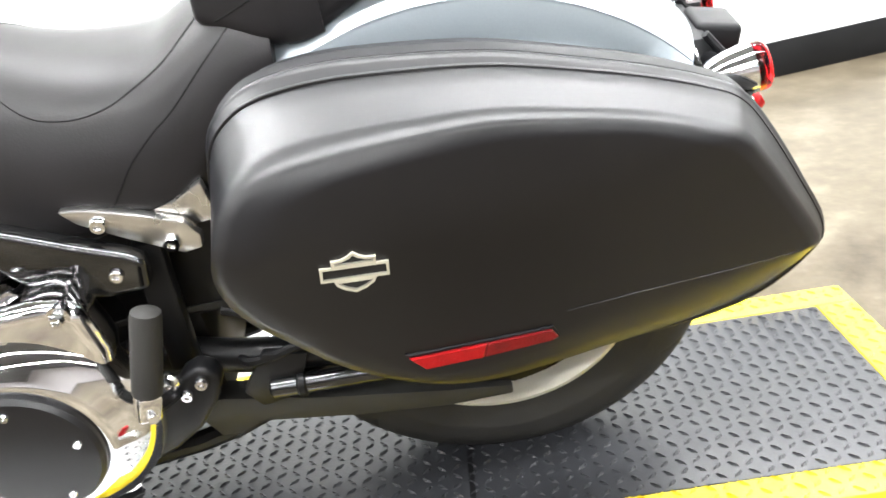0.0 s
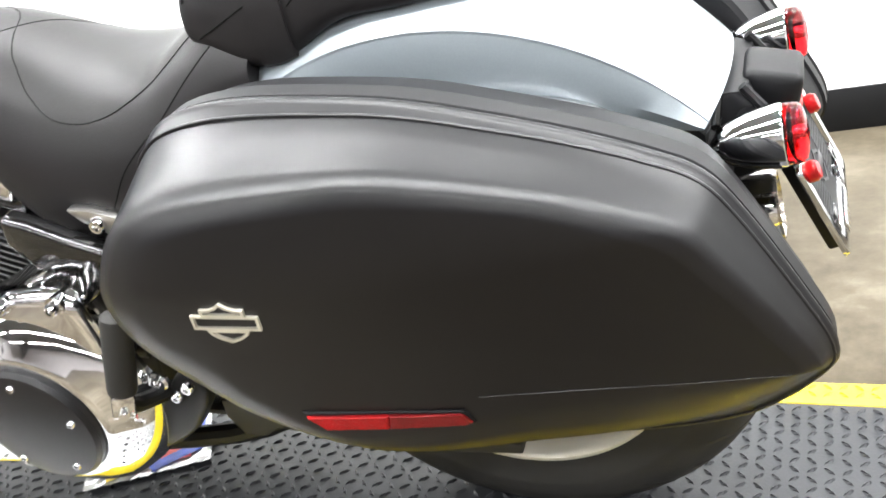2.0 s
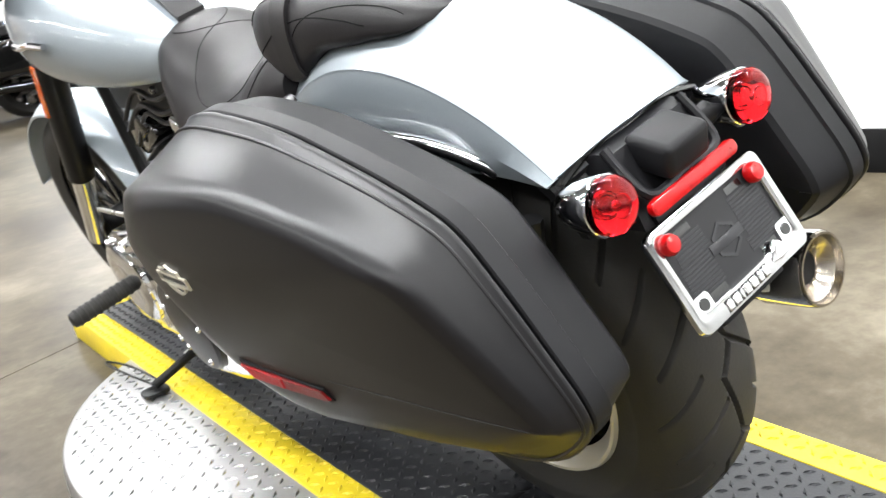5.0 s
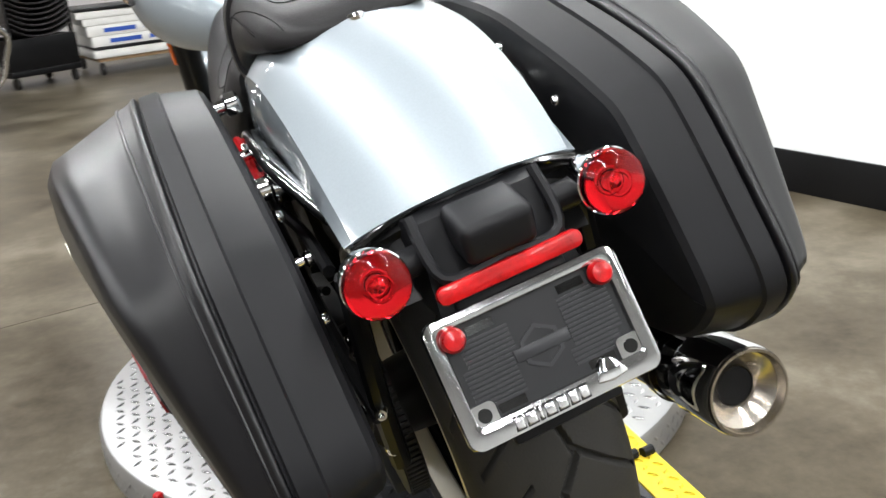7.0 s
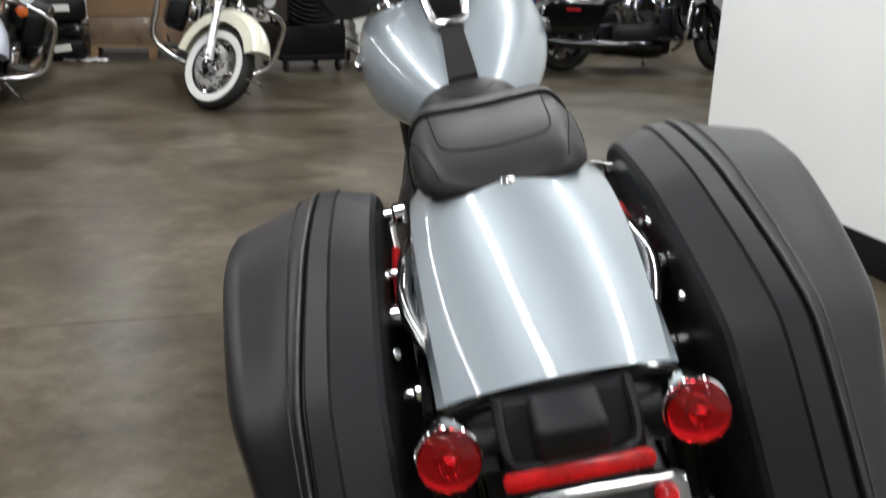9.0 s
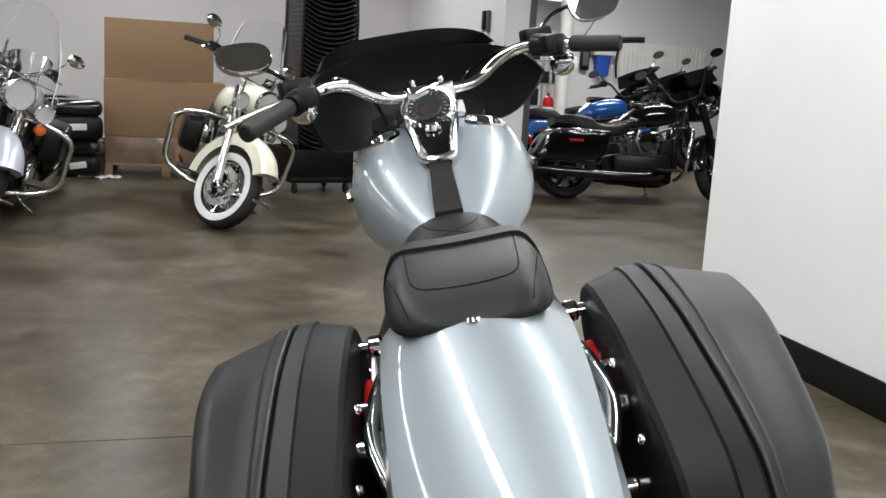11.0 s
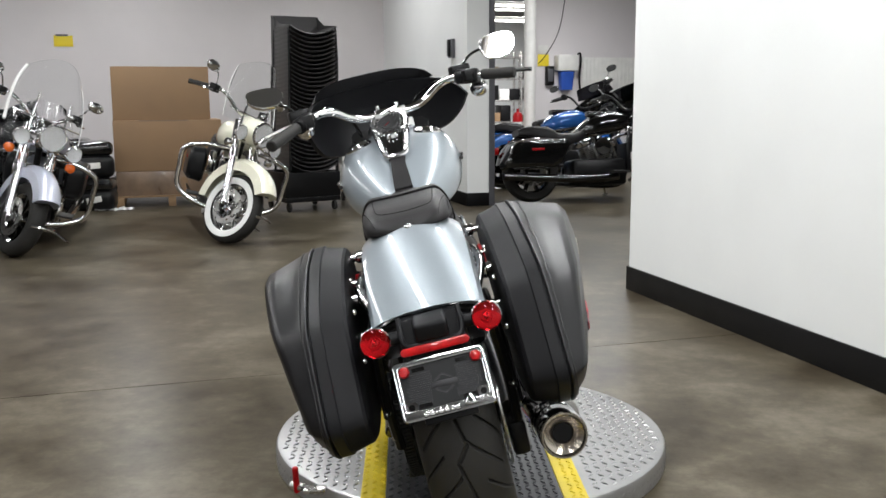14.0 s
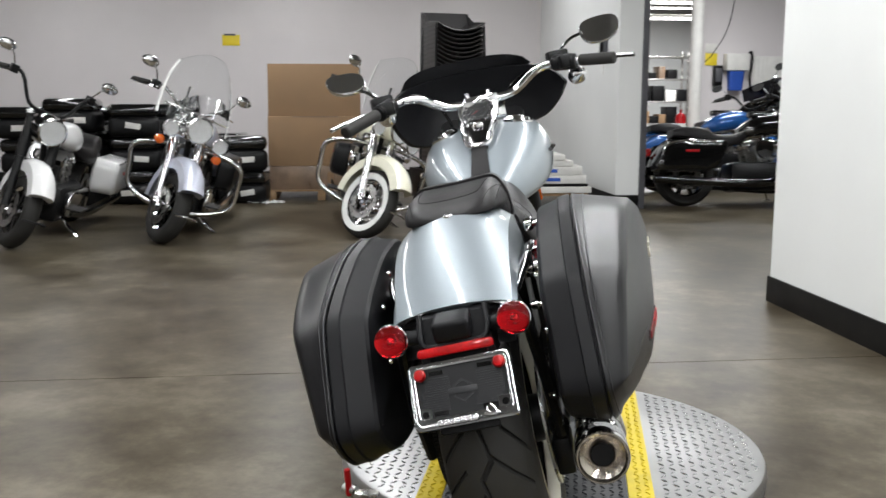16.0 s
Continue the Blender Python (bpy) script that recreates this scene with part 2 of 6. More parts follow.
def cyl(a, b, r, n=16, r2=None, bevel=0.0):
    a, b = Vector(a), Vector(b)
    r2 = r if r2 is None else r2
    d = b - a
    L = d.length
    prof = [(r, 0), (r2, L)] if not bevel else [(r - bevel, 0), (r, bevel), (r2, L - bevel), (r2 - bevel, L)]
    bm = lathe(prof, n)
    return move(bm, Matrix.Translation(a) @ d.to_track_quat("Z", "Y").to_matrix().to_4x4())


def prism(poly, lo, hi, axis="x", bevel=0.0, seg=2):
    """A flat outline in the two other axes, made solid along an axis."""
    bm = bmesh.new()

    def put(a, b, h):
        return {"x": (h, a, b), "y": (a, h, b), "z": (a, b, h)}[axis]

    lower = [bm.verts.new(put(a, b, lo)) for a, b in poly]
    upper = [bm.verts.new(put(a, b, hi)) for a, b in poly]
    n = len(poly)
    bm.faces.new(lower[::-1])
    bm.faces.new(upper)
    for i in range(n):
        bm.faces.new((lower[i], lower[(i + 1) % n], upper[(i + 1) % n], upper[i]))
    if bevel:
        bmesh.ops.recalc_face_normals(bm, faces=bm.faces[:])
        es = [e for e in bm.edges if e.calc_face_angle(0) > 0.5]
        bmesh.ops.bevel(bm, geom=es, offset=bevel, segments=seg, profile=0.5, affect="EDGES", clamp_overlap=True)
    return bm


def rounded(a0, b0, a1, b1, r, k=5):
    out = []
    for ca, cb, s in ((a1 - r, b1 - r, 0), (a0 + r, b1 - r, 90), (a0 + r, b0 + r, 180), (a1 - r, b0 + r, 270)):
        for i in range(k + 1):
            t = radians(s + 90 * i / k)
            out.append((ca + r * math.cos(t), cb + r * math.sin(t)))
    return out


def bolt(at, d, r=0.006, h=0.006):
    at, d = Vector(at), Vector(d).normalized()
    bm = lathe([(r, 0), (r, h * 0.6), (r * 0.8, h), (r * 0.45, h), (r * 0.4, h * 0.5)], 12)
    return move(bm, Matrix.Translation(at) @ d.to_track_quat("Z", "Y").to_matrix().to_4x4())


# ---- the room ----
def slab_part(name, u0, u1, v0, v1, z0, z1, material, parent=None, bevel=0.0):
    return part(name, move(rbox((u0, v0, z0), (u1, v1, z1), bevel), ROOM), material, parent, angle=30)


floor = tagged(slab_part("floor", -12, 16, -8, 24, FLOOR - 0.2, FLOOR - 0.006, M_BASE), "brown grey polished concrete floor with a sawn joint", "floor", kind="structure")
slab_part("slab", -11.9, 15.9, -7.9, 1.732, FLOOR - 0.006, FLOOR, M_FLOOR, floor)
slab_part("slab", -11.9, 15.9, 1.737, 23.9, FLOOR - 0.006, FLOOR, M_FLOOR, floor)


def wall(name, u0, u1, v0, v1, material, label, z1=CEIL):
    return tagged(slab_part(name, u0, u1, v0, v1, FLOOR, z1, material), label, "wall", kind="structure")


def skirting(u0, u1, v0, v1, h=0.14):
    return tagged(slab_part("baseboard", u0, u1, v0, v1, FLOOR, FLOOR + h, M_BASE, bevel=0.002), "black rubber baseboard along the painted wall", "baseboard", kind="structure")


wall("wall_east", 1.884, 2.064, -8, 2.87, M_WALL, "smooth white painted wall with an open end")
skirting(1.872, 1.8835, -7.9, 2.882)
skirting(1.872, 2.064, 2.8705, 2.882)
wall("wall_north", -12, 2.31, 11.1, 11.3, M_WALL2, "pale grey painted back wall")
wall("wall_side", 2.31, 2.55, 7.42, 11.3, M_WALL, "short pale grey wall beside the passage")
wall("wall_pillar", 2.31, 2.55, 7.3, 7.42, M_WALL, "white painted wall end at the passage")
skirting(2.3, 2.3095, 7.29, 11.09)
skirting(2.3, 2.55, 7.29, 7.2995)
skirting(-11.9, 2.3, 11.09, 11.0995)
tagged(slab_part("door_jamb", 2.5505, 2.61, 7.28, 7.46, FLOOR, CEIL, M_JAMB, bevel=0.004), "dark grey metal jamb of the wide passage", "door jamb", kind="structure")
wall("wall_west", -12, -11.8, -8, 11.3, M_WALL2, "pale grey painted wall far behind the motorcycles")
wall("wall_south", -12, 16, -8, -7.8, M_WALL, "white painted wall behind the camera")
wall("wall_far", 5.58, 16, 13.5, 13.7, M_WALL2, "grey wall of the storage area beyond")
wall("wall_far_end", 2.0, 16, 23.8, 24, M_WALL, "white wall at the end of the storage area")
wall("wall_far_side", 15.8, 16, -8, 24, M_WALL2, "grey side wall of the storage area")
wall("wall_back_hall", 2.31, 2.55, 11.3, 24, M_WALL2, "grey inner wall of the storage area")
tagged(slab_part("ceiling", -12, 16, -8, 24, CEIL, CEIL + 0.2, M_CEIL), "grey flat ceiling", "ceiling", kind="structure")


def ceiling_light(u, v, length, along_v=True, power=60.0, drop=0.35):
    m = ROOM @ pose(u, v, CEIL - drop, 0, 0, 0 if along_v else 90)
    t = thing("ceiling_light", m, "long white fluorescent ceiling light with bare tubes", "ceiling light", "ceiling lights")
    part("housing", rbox((-0.1, -length / 2, 0.05), (0.1, length / 2, 0.1), 0.008), M_PLASTW, t)
    for s in (-0.045, 0.045):
        part("tube", cyl((s, -length / 2 + 0.02, 0.028), (s, length / 2 - 0.02, 0.028), 0.018, 10), M_GLOW, t, "glowing fluorescent tube")
    for e in (-length / 2 + 0.3, length / 2 - 0.3):
        part("hanger", cyl((0, e, 0.1), (0, e, drop + 0.01), 0.004, 6), M_STEEL, t)
    la = bpy.data.lights.new("fluorescent_light", "AREA")
    la.shape, la.size, la.size_y, la.energy, la.color = "RECTANGLE", 0.16, length, power, (0.965, 0.985, 1.0)
    lo = new("fluorescent_light", la)
    lo.matrix_basis = m @ Matrix.Translation((0, 0, -0.005))
    return t


POWER = 92.0
for u in (-7.0, -3.9, -1.15, 0.95):
    for v in (-4.6, -1.6, 1.4, 4.6, 8.6):
        if (u, v) != (0.95, 8.6):
            ceiling_light(u, v, 2.98, True, POWER * {-7.0: 0.4, -3.9: 0.9 if v > 8 else 0.75, 0.95: 1.22}.get(u, 1.05 if v > 8 else 0.66 if v > 3 else 1.1))
# extra unseen lamp, added to brighten the chairs and the back corner
ceiling_light(1.35, 8.7, 2.4, True, POWER * 0.55)
for v in (4.0, 8.2, 11.0):
    ceiling_light(5.2, v, 2.4, False, POWER * 2.3, 0.12)
for v in (15.0, 18.0, 21.0):
    ceiling_light(5.6 + 0.25 * (v - 15), v, 2.4, False, POWER * 2.6, 0.12)

from mathutils.bvhtree import BVHTree


# ---- turntable lift ----
def lugs(spots, length, width, height, z):
    """Raised lozenges of tread plate: each spot is x, y and a turn."""
    verts, faces = [], []
    for x, y, a in spots:
        c, s = math.cos(a), math.sin(a)
        i = len(verts)
        for p, q, h in ((-1, 0, 0), (0, -1, 0), (1, 0, 0), (0, 1, 0), (-0.55, 0, 1), (0.55, 0, 1)):
            px, py = p * length / 2, q * width / 2
            verts.append((x + px * c - py * s, y + px * s + py * c, z + h * height))
        faces += [(i, i + 1, i + 5, i + 4), (i + 1, i + 2, i + 5), (i + 2, i + 3, i + 4, i + 5), (i + 3, i, i + 4)]
    me = bpy.data.meshes.new("tread_lugs")
    me.from_pydata(verts, [], faces)
    return me


DISC = Vector((-0.008, 0.716))
RADIUS = 0.624
MAT_L, MAT_R, YEL_L, YEL_R = -0.271, 0.208, -0.339, 0.277
MAT_0, MAT_1 = -0.72, 1.75

lift = thing("turntable", pose(0, 0, FLOOR, 0, 0, 2.17), "round steel tread plate turntable with a black ramp edged in yellow", "turntable")
part("disc", lathe([(RADIUS - 0.03, 0), (RADIUS, 0.004), (RADIUS, 0.058), (RADIUS - 0.004, 0.066), (RADIUS - 0.012, 0.07), (0.02, 0.07)], 96, at=(DISC.x, DISC.y, 0)), M_DPLATE, lift, "silver diamond plate disc")
part("ramp", rbox((MAT_L, MAT_0 + 0.07, 0.0), (MAT_R, MAT_1 - 0.07, 0.075), 0.003), M_LUG, lift, "black ribbed ramp running through the disc")
for x0, x1 in ((YEL_L, MAT_L - 0.001), (MAT_R + 0.001, YEL_R)):
    part("yellow_border", rbox((x0, MAT_0, 0.0), (x1, MAT_1, 0.0755), 0.003), M_YEL, lift, "worn yellow safety border")
for y0, y1 in ((MAT_0, MAT_0 + 0.069), (MAT_1 - 0.069, MAT_1)):
    part("yellow_end", rbox((MAT_L, y0, 0.0), (MAT_R, y1, 0.0755), 0.003), M_YEL, lift, "worn yellow safety border")
rnd = random.Random(5)
black, yellow, silver = [], [], []
step = 0.0235
ny, nx = int((MAT_1 - MAT_0) / step), int((YEL_R - YEL_L) / step)
for j in range(ny):
    for i in range(nx):
        x, y = YEL_L + (i + 0.5) * step, MAT_0 + (j + 0.5) * step
        turn = radians(45 if (i + j) % 2 else -45) + rnd.uniform(-0.03, 0.03)
        edge = x < MAT_L or x > MAT_R or y < MAT_0 + 0.07 or y > MAT_1 - 0.07
        if min(abs(x - b) for b in (MAT_L, MAT_R)) > 0.008:
            (yellow if edge else black).append((x, y, turn))
step = 0.029
n = int(2 * RADIUS / step)
for j in range(n):
    for i in range(n):
        x, y = DISC.x - RADIUS + (i + 0.5) * step, DISC.y - RADIUS + (j + 0.5) * step
        if (x - DISC.x) ** 2 + (y - DISC.y) ** 2 < (RADIUS - 0.025) ** 2 and not YEL_L - 0.012 < x < YEL_R + 0.012:
            silver.append((x, y, radians(45 if (i + j) % 2 else -45)))
mesh_part("ramp_tread", lugs(black, 0.021, 0.0085, 0.0036, 0.0748), M_LUG, lift, "raised black tread lugs", 0, "stuff")
mesh_part("border_tread", lugs(yellow, 0.021, 0.0085, 0.0036, 0.0753), M_YEL, lift, "raised yellow tread lugs", 0, "stuff")
mesh_part("disc_tread", lugs(silver, 0.027, 0.0095, 0.0032, 0.0698), M_DLUG, lift, "raised steel tread lugs", 0, "stuff")
side = []
for k in range(150):
    a = 2 * math.pi * k / 150
    for row in range(2):
        side.append(move(lathe([(0.001, 0), (0.008, 0.0005), (0.002, 0.002)], 6), Matrix.Translation((DISC.x + RADIUS * math.cos(a), DISC.y + RADIUS * math.sin(a), 0.02 + 0.022 * row)) @ Matrix.Rotation(a, 4, "Z") @ Matrix.Rotation(math.pi / 2, 4, "Y") @ Matrix.Rotation(0.8 if (k + row) % 2 else -0.8, 4, "Z") @ Matrix.Diagonal((1.4, 0.5, 1, 1))))
verts, faces = [], []
for b in side:
    o = len(verts)
    b.verts.index_update()
    verts += [v.co[:] for v in b.verts]
    faces += [tuple(v.index + o for v in f.verts) for f in b.faces]
    b.free()
me = bpy.data.meshes.new("rim_tread")
me.from_pydata(verts, [], faces)
mesh_part("rim_tread", me, M_DPLATE, lift, "raised steel tread lugs on the rim", 0, "stuff")
lever = part("lock_lever", cyl((-0.517, 0.255, 0.062), (-0.520, 0.245, 0.14), 0.0085, 12, bevel=0.003), M_REDR, lift, "red dipped locking lever")
part("lever_pivot", join(cyl((-0.533, 0.268, 0.078), (-0.498, 0.248, 0.078), 0.012, 12), rbox((-0.498, 0.223, 0.069), (-0.438, 0.258, 0.082), 0.003)), M_STEEL, lift)
for x in (0.22, 0.25):
    part("locating_pin", cyl((x, 0.10, 0.082), (x + 0.02, 0.104, 0.082), 0.009, 10), M_SATIN, lift)
part("ramp_joint", rbox((MAT_L, 0.018, 0.072), (-0.10, 0.026, 0.0765), 0.0), M_SATIN, lift, "dark seam across the ramp")

# printed sheet lying on the ramp
sheet_m = Matrix.Translation((-0.075, 0.70, 0.0031)) @ Matrix.Rotation(radians(-54.8), 4, "Z")
sheet = thing("printed_sheet", sheet_m, "crumpled shiny printed sheet in red blue and yellow on the ramp", "sheet")
bm = bmesh.new()
rnd = random.Random(3)
g = [[bm.verts.new((-0.108 + 0.216 * i / 14, -0.096 + 0.192 * j / 12, 0.001 + rnd.random() * 0.0035)) for j in range(13)] for i in range(15)]
for i in range(14):
    for j in range(12):
        bm.faces.new((g[i][j], g[i + 1][j], g[i + 1][j + 1], g[i][j + 1]))
part("foil", bm, mat("silver_foil", (0.75, 0.75, 0.75), 0.25, metal=0.7, var=0.2, scale=30), sheet, angle=0)
for k, (c, x0, y0, x1, y1, a) in enumerate((((0.6, 0.05, 0.06), -0.075, -0.075, 0.07, 0.06, 3), ((0.05, 0.1, 0.5), -0.03, -0.088, 0.1, -0.06, 25), ((0.7, 0.55, 0.05), -0.09, -0.07, -0.05, 0.0, 15), ((0.05, 0.1, 0.5), 0.03, 0.03, 0.09, 0.07, -10), ((0.7, 0.7, 0.7), -0.04, -0.02, 0.04, -0.005, 20), ((0.03, 0.03, 0.03), -0.05, 0.0, 0.05, 0.01, 24))):
    part("print", move(rbox((x0, y0, 0.0046 + k * 0.0004), (x1, y1, 0.005 + k * 0.0004), 0), Matrix.Rotation(radians(a), 4, "Z")), mat("print_ink", c, 0.4, var=0.3, scale=40), sheet)

# ---- the motorcycle ----
BIKE = Matrix.Rotation(radians(-13.48), 4, "Y") @ Matrix.Translation((-0.017, 0, 0)) @ Matrix.Rotation(radians(2.63), 4, "Z")
bike = thing("motorcycle", BIKE, "silver cruiser motorcycle with matte black hard saddlebags on a turntable", "motorcycle")
AXLE = (0.0, -0.052, 0.326)


def bp(name, bm, material, label="", parent=None, angle=35):
    return part(name, bm, material, parent or bike, label, angle)


def tyre(at, R, W, rim_r, grooves=True, na=360, m=None):
    """A tyre turned about x, with tread grooves sunk into its crown."""
    nb = 160 if grooves else 40
    verts, faces = [], []
    for i in range(na):
        a = 2 * math.pi * i / na
        for j in range(nb):
            t = -1 + 2 * j / (nb - 1)
            x = W / 2 * math.sin(t * 1.85) / 1.0
            if abs(t) < 0.62:
                r = R - 0.17 * W * (abs(t) / 0.62) ** 2.2 * 1.25
            else:
                k = (abs(t) - 0.62) / 0.38
                r = (R - 0.2125 * W) * (1 - k) + rim_r * k
                r = r + 0.012 * math.sin(k * math.pi)
            x = max(-1, min(1, x / (W / 2))) * W / 2
            if abs(t) > 0.85:
                x = math.copysign(W / 2 * (1 - 0.9 * (abs(t) - 0.85)), t)
            depth = 0.0
            if grooves and abs(t) < 0.7:
                s = 1 if t > 0 else -1
                q = abs(t) / 0.7
                turns = 14
                ph = (a * turns / (2 * math.pi) + (0.5 if s > 0 else 0.0)) % 1.0
                pitch = 2 * math.pi * R / turns
                curve = (0.1 + 0.75 * q ** 0.9) % 1.0
                d = min(abs(ph - curve), 1 - abs(ph - curve)) * pitch
                other = (curve + 0.46) % 1.0
                d2 = min(abs(ph - other), 1 - abs(ph - other)) * pitch
                saw = (a * turns / (2 * math.pi)) % 1.0
                zig = 0.075 * (saw / 0.75 * 2 - 1 if saw < 0.75 else 1 - 2 * (saw - 0.75) / 0.25)
                arc = 0.0052 - d
                arc2 = 0.0044 - d2 if 0.34 < q < 0.99 else -1.0
                if not 0.1 < q < 0.8:
                    arc = -1.0
                mid = ((0.024 if saw < 0.75 else 0.034) - abs(t - zig)) * 0.17
                depth = max(0.0, min(1.0, max(arc, arc2, mid) / 0.0028)) * 0.008
            rr = r - depth
            verts.append((at[0] + x, at[1] + rr * math.cos(a), at[2] + rr * math.sin(a)))
    for i in range(na):
        k = (i + 1) % na
        for j in range(nb - 1):
            faces.append((i * nb + j, i * nb + j + 1, k * nb + j + 1, k * nb + j))
    me = bpy.data.meshes.new("tyre")
    me.from_pydata(verts, [], faces)
    if m is not None:
        me.transform(m)
    return me


rear = thing("rear_wheel", Matrix.Identity(4), "", "")
rear.parent = bike
mesh_part("tyre", tyre(AXLE, 0.329, 0.182, 0.204, True, 1100), M_TYRE, rear, "wide black tyre with curved tread grooves", 30)
part("rim", lathe([(0.204, -0.078), (0.197, -0.062), (0.188, -0.03), (0.185, 0.0), (0.188, 0.03), (0.197, 0.062), (0.204, 0.078), (0.188, 0.062), (0.178, 0.03), (0.176, 0), (0.178, -0.03), (0.188, -0.062)], 64, "x", AXLE, True), M_BLACK, rear, "black cast rim")
for s in (-1, 1):
    part("rim_lip", lathe([(0.205, s * 0.075), (0.21, s * 0.081), (0.207, s * 0.0865), (0.202, s * 0.0865), (0.197, s * 0.08), (0.184, s * 0.062), (0.189, s * 0.058)], 72, "x", AXLE, True), M_RIM, rear, "pale machined rim edge")
part("hub", lathe([(0.02, -0.1), (0.05, -0.1), (0.055, -0.05), (0.04, 0), (0.055, 0.05), (0.05, 0.1), (0.02, 0.1)], 32, "x", AXLE), M_SATIN, rear)
for k in range(9):
    a = 2 * math.pi * k / 9
    m = Matrix.Translation(AXLE) @ Matrix.Rotation(a, 4, "X")
    part("spoke", move(prism([(-0.012, 0.045), (0.012, 0.045), (0.02, 0.178), (-0.02, 0.178)], -0.03, 0.012, "x", 0.004), m), M_BLACK, rear)
part("belt_pulley", lathe([(0.105, -0.135), (0.118, -0.134), (0.118, -0.106), (0.105, -0.105), (0.06, -0.11)], 60, "x", AXLE), M_SATIN, rear)
for k in range(13):
    a = radians(238 + k * 6)
    m = Matrix.Translation(AXLE) @ Matrix.Rotation(a, 4, "X")
    h = (0.018, 0.014, 0.016, 0.018, 0.012, 0.016, 0, 0.016, 0.014, 0.018, 0.012, 0.016, 0.014)[k]
    if h:
        part("sidewall_mark", move(rbox((-0.0925, -0.009, 0.268 - h * 0.6), (-0.089, 0.007, 0.268 + h * 0.5), 0.0005), m), M_TYREB, rear)

# belt, guard, swingarm
for z0, z1 in ((0.435, 0.41), (0.215, 0.24)):
    bp("drive_belt", prism([(-0.07, z0), (0.62, z1), (0.62, z1 + 0.008), (-0.07, z0 + 0.008)], -0.133, -0.108, "x"), M_TYRE)
for k in range(46):
    a = radians(92 + k * 3.9)
    m = Matrix.Translation(AXLE) @ Matrix.Rotation(a - math.pi / 2, 4, "X")
    part("belt_tooth", move(rbox((-0.132, -0.0022, 0.117), (-0.108, 0.0022, 0.1215), 0.0008, 1), m), M_TYRE, rear)
bp("belt_guard", prism([(0.375, 0.272), (0.34, 0.274), (0.2, 0.246), (0.03, 0.222), (-0.06, 0.212), (-0.06, 0.196), (0.03, 0.192), (0.16, 0.202), (0.3, 0.221), (0.324, 0.203), (0.36, 0.205), (0.378, 0.24)], -0.146, -0.106, "x", 0.003), M_GUARD, "black drive belt guard")
for s in (-1, 1):
    bp("swingarm", tube([(s * 0.125, -0.12, 0.325), (s * 0.13, 0.05, 0.32), (s * 0.135, 0.25, 0.33), (s * 0.13, 0.4, 0.36)], 0.024, 12), M_SATIN)
    bp("axle_nut", lathe([(0.016, -0.012), (0.018, 0.0), (0.018, 0.01), (0.01, 0.016)], 6, "x", (s * 0.15, -0.07, 0.326)), M_CHROME)

# rear fender
FR, FY, FZ = 0.378, -0.045, 0.392


def fender_edge(a):
    return FY + FR * math.sin(a), FZ + FR * math.cos(a)


rings, inner = [], []
N = 34
for i in range(N + 1):
    a = radians(-48.5 + i * 90 / N)
    y, z = fender_edge(a)
    out = Vector((0, math.sin(a), math.cos(a)))
    crown = 0.024 + 0.026 * max(0, min(1, (i / N) * 2.2))
    hw = 0.112 + 0.006 * math.sin(math.pi * i / N)
    ring = []
    for j in range(25):
        t = -1 + j / 12
        h = crown * (1 - abs(t) ** 2.3)
        ring.append(Vector((hw * t, y, z)) + out * h)
    rings.append(ring)
bm = loft(rings, cap=False, closed=False)
inn = [[p - Vector((0, math.sin(radians(-48.5 + i * 90 / N)), math.cos(radians(-48.5 + i * 90 / N)))) * 0.006 for p in r] for i, r in enumerate(rings)]
full = [r + q[::-1] for r, q in zip(rings, inn)]
bm.free()
fender = bp("rear_fender", loft(full), M_PAINT, "broad silver metallic rear fender", angle=30)
for s in (-1, 1):
    outer, lower = [], []
    for i in range(N + 1):
        a = radians(-48.5 + i * 90 / N)
        y, z = fender_edge(a)
        f = min(1.0, (i / N) * 4.5 + 0.05)
        drop = 0.004 + 0.085 * f ** 0.8
        hw = 0.112 + 0.006 * math.sin(math.pi * i / N)
        outer.append(((s * (hw - 0.0005), y, z - 0.001)))
        lower.append((s * (hw + 0.004), y - drop * math.sin(a) * 0.9, z - drop * math.cos(a)))
    rr = []
    for (p, q) in zip(outer, lower):
        p, q = Vector(p), Vector(q)
        m1 = p * 0.55 + q * 0.45 + Vector((s * 0.007, 0, 0))
        n = Vector((-s * 0.006, 0, 0))
        rr.append([p, m1, q, q + n, m1 + n, p + n])
    part("fender_side", loft(rr), M_PAINT, fender, "silver fender side skirt", 30)
part("fender_lining", loft([[p - Vector((0, 0, 0.012)) for p in r] + [p - Vector((0, 0, 0.03)) for p in r[::-1]] for r in inn]), M_SATIN, fender)
lip = [Vector((0.113 * (-1 + j / 10), fender_edge(radians(-49))[0] - 0.004, fender_edge(radians(-49))[1] + 0.02 * (1 - abs(-1 + j / 10) ** 2.3) - 0.005)) for j in range(21)]
part("fender_lip", tube(lip, 0.005, 8, 1), M_BLACK, fender, "black rubber lip on the fender edge")
seat_knob = bp("seat_knob", lathe([(0.016, -0.014), (0.016, -0.006), (0.009, -0.004), (0.010, 0), (0.0105, 0.009), (0.008, 0.012), (0.003, 0.0125)], 20, "z", (0.0, -0.141, 0.797)), M_CHROME, "chrome knurled seat knob")

